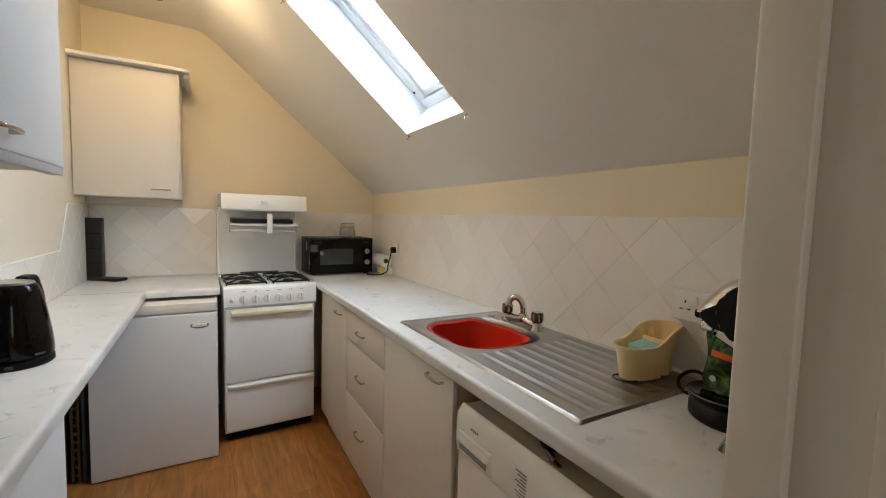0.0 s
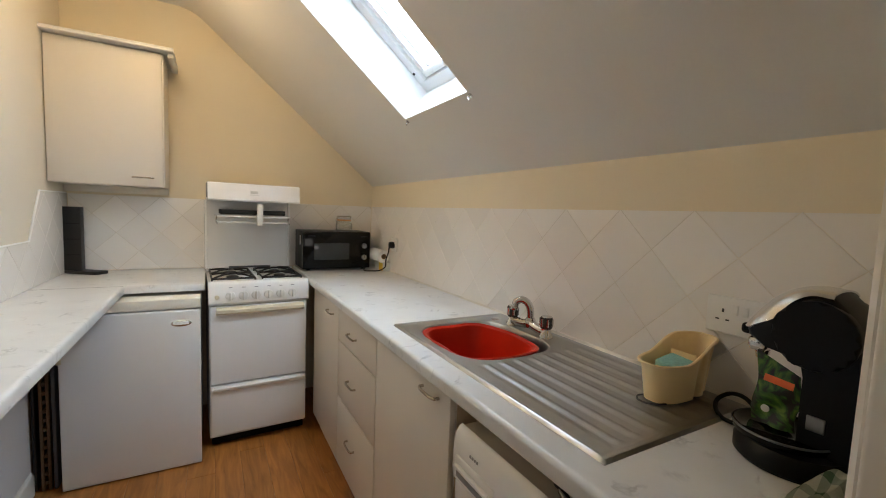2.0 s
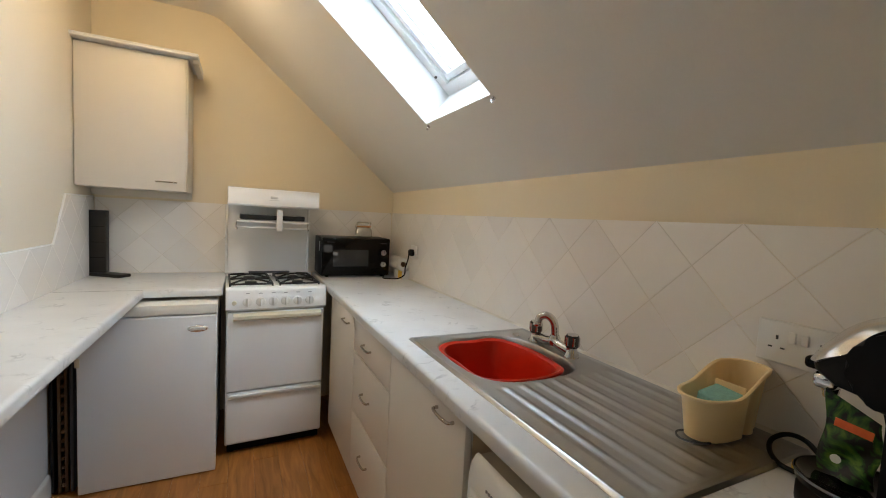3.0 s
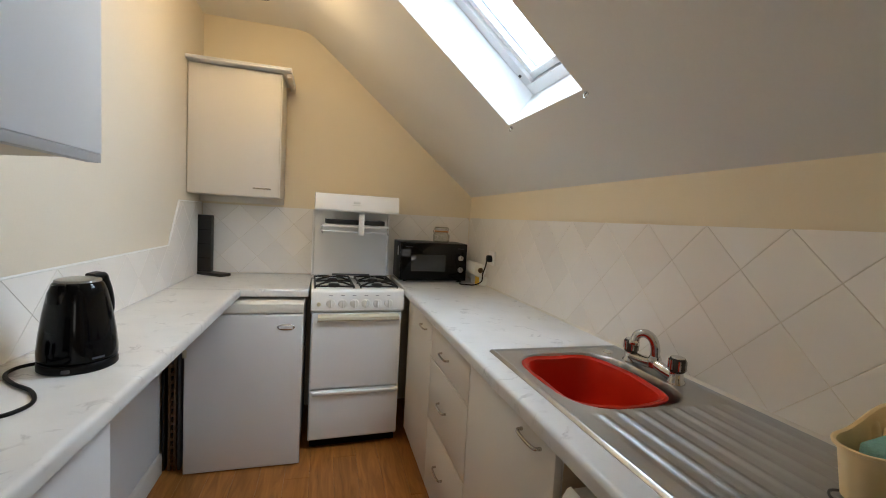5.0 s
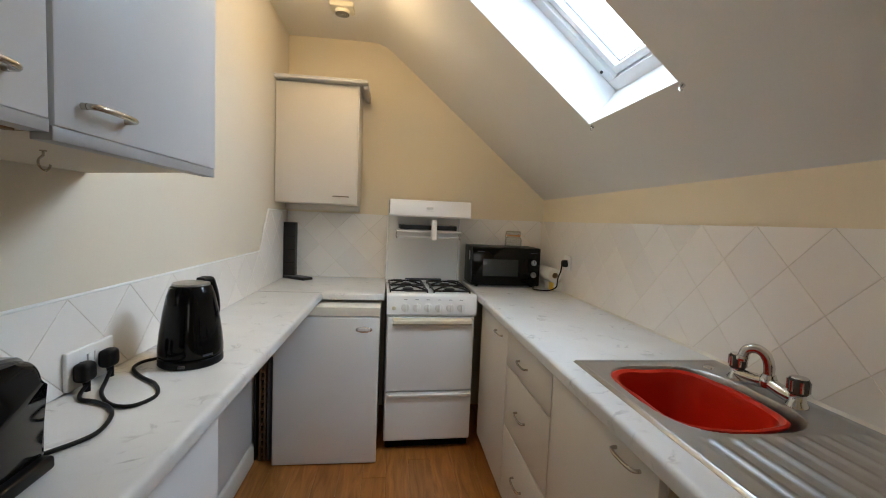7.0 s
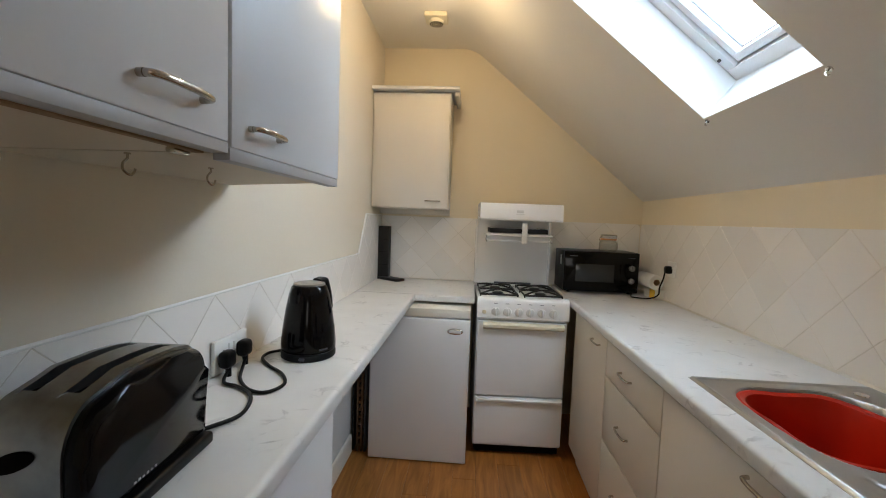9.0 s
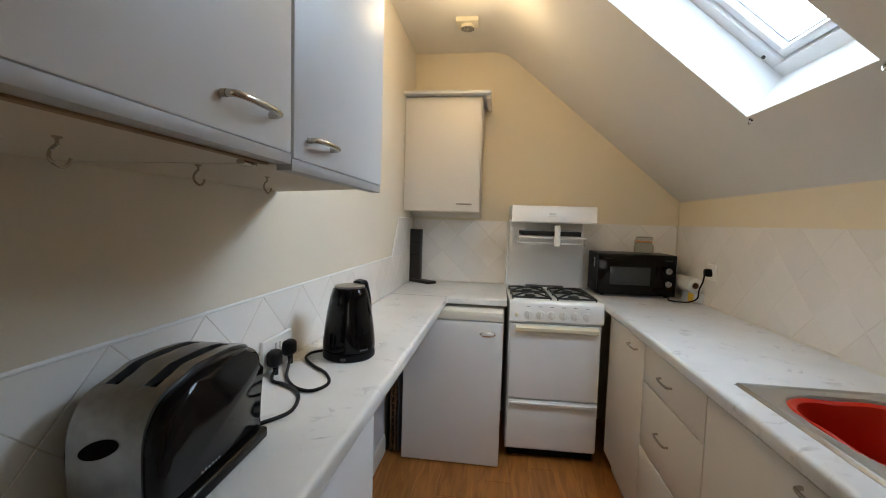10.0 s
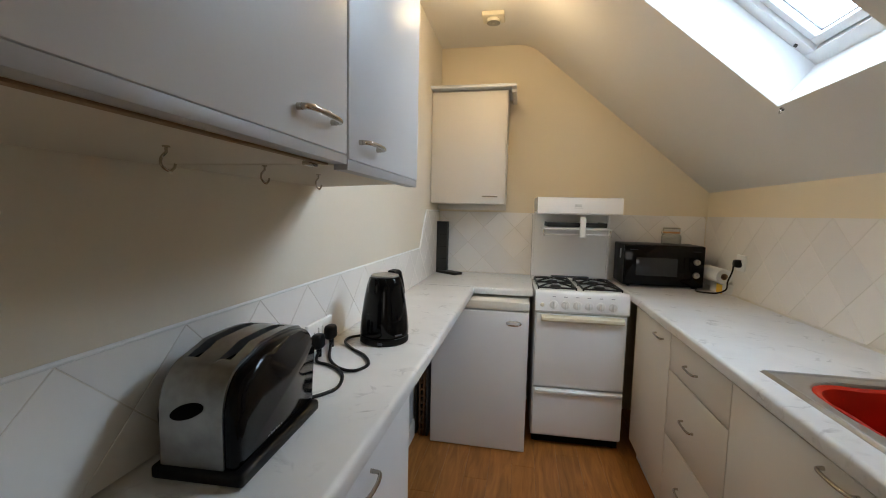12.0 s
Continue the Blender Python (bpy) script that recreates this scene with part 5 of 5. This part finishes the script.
def kettle():
    c = (-0.242, 1.724, TOP)
    t = thing("kettle", c, "black plastic jug kettle on its power base", "kettle")
    part("power_base", lathe([(0.075, 0.0), (0.078, 0.003), (0.078, 0.016), (0.075, 0.020)], c, 48), M_BLACK, t)
    part("body", lathe([(0.073, 0.021), (0.078, 0.026), (0.078, 0.045), (0.074, 0.085), (0.066, 0.140), (0.057, 0.185), (0.050, 0.206), (0.046, 0.210)], c, 56), M_GLOSSBLACK, t)
    part("lid", lathe([(0.0455, 0.211), (0.044, 0.216), (0.030, 0.219), (0.010, 0.2195)], c, 40), M_STEEL, t, "grey metallic lid")
    d = Vector((0.42, 0.91, 0)).normalized()
    o = Vector(c)
    s = -Vector((0.91, -0.42, 0)).normalized()
    bm = None
    for off in (-0.008, 0.0, 0.008):
        bm = tube([o + d * 0.030 + s * off + Vector((0, 0, 0.217)), o + d * 0.055 + s * off + Vector((0, 0, 0.219)), o + d * 0.062 + s * off + Vector((0, 0, 0.205)), o + d * 0.072 + s * off + Vector((0, 0, 0.172)),
                   o + d * 0.076 + s * off + Vector((0, 0, 0.135)), o + d * 0.070 + s * off + Vector((0, 0, 0.105))], 0.009, 10, 6, bm)
    part("handle", bm, M_BLACK, t)
    part("spout", lathe([(0.030, 0.165), (0.028, 0.190), (0.021, 0.207)], (c[0] - d.x * 0.036, c[1] - d.y * 0.036, c[2]), 20), M_GLOSSBLACK, t)
    part("maker_mark", box(-0.012, 0.014, -0.0793, -0.0775, 0.031, 0.036, 0, m=Matrix.Translation(o) @ Matrix.Rotation(radians(52), 4, "Z")), M_GREYTRAY, t)
    part("switch", box(-0.008, 0.008, -0.0825, -0.076, 0.006, 0.014, 0.002, m=Matrix.Translation(o) @ Matrix.Rotation(radians(8), 4, "Z")), M_GREYTRAY, t)
    cable = tube([(LW + 0.040, 1.605, 0.920), (LW + 0.052, 1.57, 0.908), (-0.325, 1.502, 0.905), (-0.272, 1.447, 0.905), (-0.226, 1.440, 0.905), (-0.208, 1.490, 0.905), (-0.243, 1.553, 0.905), (-0.300, 1.60, 0.905),
                  (-0.348, 1.655, 0.905), (-0.352, 1.700, 0.906), (-0.322, 1.722, 0.909)], 0.0042, 10, 10)
    part("power_cable", cable, M_BLACK, t)
    plug(t, 1.606, 0.950)


kettle()


# ---- toaster ----


def toaster():
    o = Matrix.Translation((-0.290, 1.102, TOP)) @ Matrix.Rotation(radians(3.0), 4, "Z")
    t = thing("toaster", (-0.288, 1.118, TOP), "black and steel long-slot toaster with marked steel ends", "toaster")
    L = 0.130
    shell = [(-L, 0.022), (-L, 0.105)] + [(-L + 0.052 - 0.052 * math.cos(radians(a)), 0.105 + 0.072 * math.sin(radians(a))) for a in (15, 30, 45, 60, 75)]
    shell += [(-L + 0.075, 0.184), (-0.03, 0.192), (0.03, 0.193), (L - 0.060, 0.191)]
    far_curve = [(L - 0.032 + 0.032 * math.cos(radians(a)), 0.140 + 0.046 * math.sin(radians(a))) for a in (75, 60, 45, 30, 15)]
    shell += far_curve + [(L, 0.140), (L, 0.022)]
    # shell in strips, leaving two long slots open along the top
    strips = [(-0.060, -0.051), (-0.031, 0.006), (0.026, 0.045)]
    for a, b in strips:
        part("steel_strip", moved(extrude(shell, a, b, "yz"), o), M_TOASTSTEEL, t, "finger-marked steel strip")
    low = [(-L, 0.022), (-L, 0.105)] + [(-L + 0.052 - 0.052 * math.cos(radians(a)), 0.105 + 0.072 * math.sin(radians(a))) for a in (15, 30, 45, 60, 75)]
    near_end = low + [(-L + 0.052, 0.1765), (-L + 0.052, 0.022)]
    far_end = [(L - 0.034, 0.022), (L - 0.034, 0.186)] + far_curve + [(L, 0.140), (L, 0.022)]
    for a, b in ((-0.051, -0.031), (0.006, 0.026)):
        part("steel_end", moved(extrude(near_end, a, b, "yz"), o), M_TOASTSTEEL, t, "finger-marked steel end")
        part("steel_end", moved(extrude(far_end, a, b, "yz"), o), M_TOASTSTEEL, t)
    # near-black floor and liners put the slots' deep shade into the colour
    slot = None
    for a, b in ((-0.0505, -0.0315), (0.0065, 0.0255)):
        slot = box(a, b, -L + 0.053, L - 0.035, 0.05, 0.070, bm=slot)
        for c, d in ((a, a + 0.0012), (b - 0.0012, b)):
            slot = box(c, d, -L + 0.053, L - 0.035, 0.0705, 0.172, bm=slot)
        for c in (-0.0335, -0.01, 0.0135, 0.037):
            slot = box(a + 0.006, a + 0.008, c, c + 0.0015, 0.0705, 0.165, bm=slot)
    part("slot_floor", moved(slot, o), M_DARK, t)
    outer = [(y * 0.975, z if z < 0.1 else z - 0.005) for y, z in shell]
    for a, b in ((-0.065, -0.060), (0.045, 0.070)):
        pb = extrude(outer, a, b, "yz")
        face = b if b > 0 else a
        bmesh.ops.bevel(pb, geom=[e for e in pb.edges if all(abs(v.co.x - face) < 1e-5 for v in e.verts)], offset=0.015 if b > 0 else 0.004, segments=4, affect="EDGES", profile=0.5)
        sp = part("side_panel", moved(pb, o), M_GLOSSBLACK, t, "gloss black side panel")
    for k in range(6):
        part("maker_mark", box(0.0696, 0.0704, -0.050 + k * 0.008, -0.0455 + k * 0.008, 0.037, 0.0395 + 0.001 * (k % 2), m=o), M_PRINT_GREY, sp)
    part("base", box(-0.074, 0.080, -L - 0.006, L - 0.004, 0.002, 0.024, 0.006, 3, m=o), M_BLACK, t)
    # thin dark oval disc; the recess has no depth, its shade is coloured on
    ell = lathe([(1.0, 0.0), (0.97, 1.0)], (0, 0, 0), 36, (0.029, 0.0115))
    moved(ell, o @ Matrix.Translation((-0.013, -L + 0.001, 0.112)) @ Matrix.Rotation(radians(90), 4, "X") @ Matrix.Rotation(radians(20), 4, "Z") @ Matrix.Diagonal((1, 1, 0.0035, 1)))
    part("end_recess", ell, M_DARK, t, "dark oval disc standing for a shaded finger recess")
    cable = tube([(LW + 0.040, 1.526, 0.915), (LW + 0.048, 1.495, 0.907), (-0.345, 1.472, 0.905), (-0.312, 1.462, 0.905), (-0.264, 1.431, 0.905),
                  (-0.236, 1.387, 0.905), (-0.224, 1.326, 0.905), (-0.250, 1.270, 0.907), (-0.280, 1.228, 0.910)], 0.0042, 10, 10)
    part("power_cable", cable, M_BLACK, t)
    plug(t, 1.528, 0.944)


toaster()

# ---- black stand, trays ----
st = thing("l_shaped_stand", (-0.365, 3.33, TOP), "dark espresso wooden L-shaped stand in the corner", "stand")
sm = Matrix.Translation((-0.362, 3.318, TOP)) @ Matrix.Rotation(radians(-36), 4, "Z")
sm2 = Matrix.Translation((-0.362, 3.318, TOP)) @ Matrix.Rotation(radians(-8), 4, "Z")
part("upright", box(-0.043, 0.038, -0.022, 0.022, 0.018, 0.360, 0.003, m=sm2), M_DARKWOOD, st)
part("foot", box(-0.035, 0.165, -0.038, 0.038, 0.0, 0.018, 0.004, m=sm), M_DARKWOOD, st)
for k in range(3):
    part("cut_line", box(-0.038, 0.033, -0.0232, -0.0215, 0.10 + k * 0.085, 0.102 + k * 0.085, m=sm2), M_DARK, st)

rk = thing("wooden_rack", (-0.365, 2.95, 0), "brown slatted wooden rack stored beside the fridge", "rack")
for yy in (2.748, 3.16):
    part("post", box(-0.374, -0.362, yy, yy + 0.018, 0.002, 0.60, 0.002), M_BAMBOO, rk)
    part("post", box(-0.350, -0.338, yy, yy + 0.018, 0.002, 0.60, 0.002), M_BAMBOO, rk)
for k in range(14):
    part("slat", box(-0.3615, -0.3505, 2.749, 3.176, 0.03 + k * 0.041, 0.046 + k * 0.041, 0.0015), M_BAMBOO, rk)
tr = single("baking_tray", box(-0.330, -0.316, 2.742, 3.15, 0.004, 0.70, 0.004), M_GREYTRAY, "dark grey baking tray standing beside the fridge", "tray")
tr2 = single("oven_shelf", box(-0.400, -0.388, 2.75, 3.18, 0.004, 0.66, 0.004), M_DARKWOOD, "dark board standing beside the fridge", "board")

# ---- ceiling ----
al = thing("smoke_alarm", (-0.022, 2.945, CEIL), "cream square ceiling alarm with a round grille", "alarm")
part("base", box(-0.085, 0.041, 2.895, 3.005, CEIL - 0.026, CEIL, 0.005, 3), M_CREAM, al)
part("grille_ring", lathe([(0.040, 0.0), (0.042, -0.004), (0.036, -0.016), (0.030, -0.018)], (-0.022, 2.955, CEIL - 0.026), 36), M_CREAM, al)
for k, rr in enumerate((0.034, 0.024, 0.013)):
    part("grille_slot", lathe([(rr, -0.0185), (rr + 0.003, -0.0195), (rr, -0.0205), (rr - 0.003, -0.0195), (rr, -0.0185)], (-0.022, 2.955, CEIL - 0.026), 30, cap=False), M_PRINT_DARK, al)

for lx, ly, watts in LAMPS:
    cl = thing("ceiling_spotlight", (lx, ly, CEIL), "small white ceiling spotlight with a warm bulb", "ceiling light", "ceiling spotlights")
    part("rose", lathe([(0.055, 0.0), (0.055, -0.010), (0.046, -0.016)], (lx, ly, CEIL), 32), M_WPLAST, cl)
    part("holder", lathe([(0.017, -0.016), (0.019, -0.040)], (lx, ly, CEIL), 24), M_WPLAST, cl)
    part("bulb", lathe([(0.012, -0.040), (0.022, -0.050), (0.024, -0.062), (0.012, -0.072)], (lx, ly, CEIL), 24), M_BULB, cl)

# ---- tiles ----


def clip(subject, diamond):
    """The part of a polygon that lies inside a convex one."""
    out = subject
    for k in range(len(diamond)):
        a, b = diamond[k], diamond[(k + 1) % len(diamond)]
        src, out = out, []
        for i in range(len(src)):
            p, q = src[i], src[(i + 1) % len(src)]
            sp = (b[0] - a[0]) * (p[1] - a[1]) - (b[1] - a[1]) * (p[0] - a[0])
            sq = (b[0] - a[0]) * (q[1] - a[1]) - (b[1] - a[1]) * (q[0] - a[0])
            if sp >= 0:
                out.append(p)
            if (sp >= 0) != (sq >= 0):
                t = sp / (sp - sq)
                out.append((p[0] + t * (q[0] - p[0]), p[1] + t * (q[1] - p[1])))
        if len(out) < 3:
            return []
    return out


def area(p):
    return 0.5 * abs(sum(p[i][0] * p[(i + 1) % len(p)][1] - p[(i + 1) % len(p)][0] * p[i][1] for i in range(len(p))))


def tile_mesh(poly, place, c):
    """A glazed tile with a soft edge; place maps (u, z, proud) to the wall."""
    me = bpy.data.meshes.new("tile")
    n = len(poly)
    cx, cz = sum(p[0] for p in poly) / n, sum(p[1] for p in poly) / n
    size = math.sqrt(area(poly))
    s = max(0.5, 1 - 0.0016 / max(size, 0.01))
    verts = [place(p[0], p[1], 0.002) for p in poly] + [place(p[0], p[1], 0.0075) for p in poly] + [place(cx + (p[0] - cx) * s, cz + (p[1] - cz) * s, 0.008) for p in poly]
    verts = [(v[0] - c[0], v[1] - c[1], v[2] - c[2]) for v in verts]
    faces = [tuple(range(2 * n, 3 * n))]
    for k in range(n):
        j = (k + 1) % n
        faces += [(k, j, n + j, n + k), (n + k, n + j, 2 * n + j, 2 * n + k)]
    me.from_pydata(verts, [], faces)
    bm = bmesh.new()
    bm.from_mesh(me)
    bmesh.ops.recalc_face_normals(bm, faces=bm.faces)
    bm.to_mesh(me)
    bm.free()
    me.materials.append(M_TILE)
    return me


def tile_field(parent, region, u0, z0, place):
    """Square tiles set on their corners; (u0, z0) is a place where four meet."""
    HALF, GAP = 0.108, 0.0013
    us, zs = [p[0] for p in region], [p[1] for p in region]
    full = None
    i0, i1 = int((min(us) - u0) / HALF) - 2, int((max(us) - u0) / HALF) + 2
    j0, j1 = int((min(zs) - z0) / HALF) - 2, int((max(zs) - z0) / HALF) + 2
    for i in range(i0, i1 + 1):
        for j in range(j0, j1 + 1):
            if (i + j) % 2 == 0:
                continue
            cu, cz, h = u0 + i * HALF, z0 + j * HALF, HALF - GAP
            poly = clip(region, [(cu + h, cz), (cu, cz + h), (cu - h, cz), (cu, cz - h)])
            if not poly or area(poly) < 0.0003:
                continue
            c = place(cu, cz, 0)
            if abs(area(poly) - 2 * h * h) < 1e-6:
                full = full or tile_mesh([(h + u0, z0), (u0, h + z0), (u0 - h, z0), (u0, z0 - h)], place, place(u0, z0, 0))
                me = full
            else:
                me = tile_mesh(poly, place, c)
            ob = new("tile", me)
            ob.parent = parent
            ob.matrix_parent_inverse = WORLD[parent].inverted()
            ob.matrix_basis = Matrix.Translation(c)


def grout(name, region, place):
    bm = bmesh.new()
    a = [bm.verts.new(place(u, z, 0)) for u, z in region]
    b = [bm.verts.new(place(u, z, 0.0068)) for u, z in region]
    bm.faces.new(b)
    bm.faces.new(a[::-1])
    for k in range(len(a)):
        bm.faces.new((a[k], a[(k + 1) % len(a)], b[(k + 1) % len(b)], b[k]))
    return structure(name, bm, M_GROUT, "grey-brown grout bed between the tiles", "grout", smooth=False)


TILE_TOP = 1.332
east = [(NEAR + 0.02, TOP + 0.002), (BK - 0.010, TOP + 0.002), (BK - 0.010, TILE_TOP), (NEAR + 0.02, TILE_TOP)]
north = [(LW + 0.010, TOP + 0.002), (RW - 0.010, TOP + 0.002), (RW - 0.010, TILE_TOP), (LW + 0.010, TILE_TOP)]
west = [(NEAR + 0.02, TOP + 0.002), (BK - 0.010, TOP + 0.002), (BK - 0.010, TILE_TOP), (2.985, TILE_TOP), (2.835, 1.106), (NEAR + 0.02, 1.106)]
on_east = lambda u, z, d: (RW - d, u, z)
on_north = lambda u, z, d: (u, BK - d, z)
on_west = lambda u, z, d: (LW + d, u, z)
for region, place, name, wall, u0, z0 in ((east, on_east, "grout_east", wall_east, 0.880, 1.226), (north, on_north, "grout_north", wall_north, -0.083, 1.226), (west, on_west, "grout_west", wall_west, 1.090, 1.106)):
    grout(name, region, place)
    tile_field(wall, region, u0, z0, place)

trim = tube([(LW + 0.004, NEAR + 0.02, 1.109), (LW + 0.004, 2.835, 1.109)], 0.004, 8, 2)
tube([(LW + 0.004, 2.835, 1.109), (LW + 0.004, 2.983, TILE_TOP + 0.003)], 0.004, 8, 2, trim)
tube([(LW + 0.004, 2.983, TILE_TOP + 0.003), (LW + 0.004, BK - 0.01, TILE_TOP + 0.003)], 0.004, 8, 2, trim)
structure("trim", trim, M_WPLAST, "thin white edging along the top of the tiles", "trim")

# ---- floor planks ----
floor_ob = bpy.data.objects["floor"]
plank_meshes = {}
PW, PL = 0.118, 1.21
for i in range(15):
    x0 = LW + i * PW
    x1 = min(x0 + PW, RW)
    start = NEAR - 0.12 - ((i * 0.437) % 1.0) * PL
    y = start
    while y < BK:
        y0, y1 = max(y, NEAR - 0.12), min(y + PL, BK)
        y += PL
        if y1 - y0 < 0.03 or x1 - x0 < 0.02:
            continue
        key = (round(x1 - x0, 4), round(y1 - y0, 4))
        if key not in plank_meshes:
            pb = box(-key[0] / 2 + 0.0003, key[0] / 2 - 0.0003, -key[1] / 2 + 0.0003, key[1] / 2 - 0.0003, -0.004, 0.0, 0.0009, 1)
            plank_meshes[key] = mesh_of("plank", pb, M_FLOOR, False)
        ob = new("plank", plank_meshes[key])
        ob.parent = floor_ob
        ob.matrix_parent_inverse = WORLD[floor_ob].inverted()
        ob.matrix_basis = Matrix.Translation(((x0 + x1) / 2, (y0 + y1) / 2, 0))
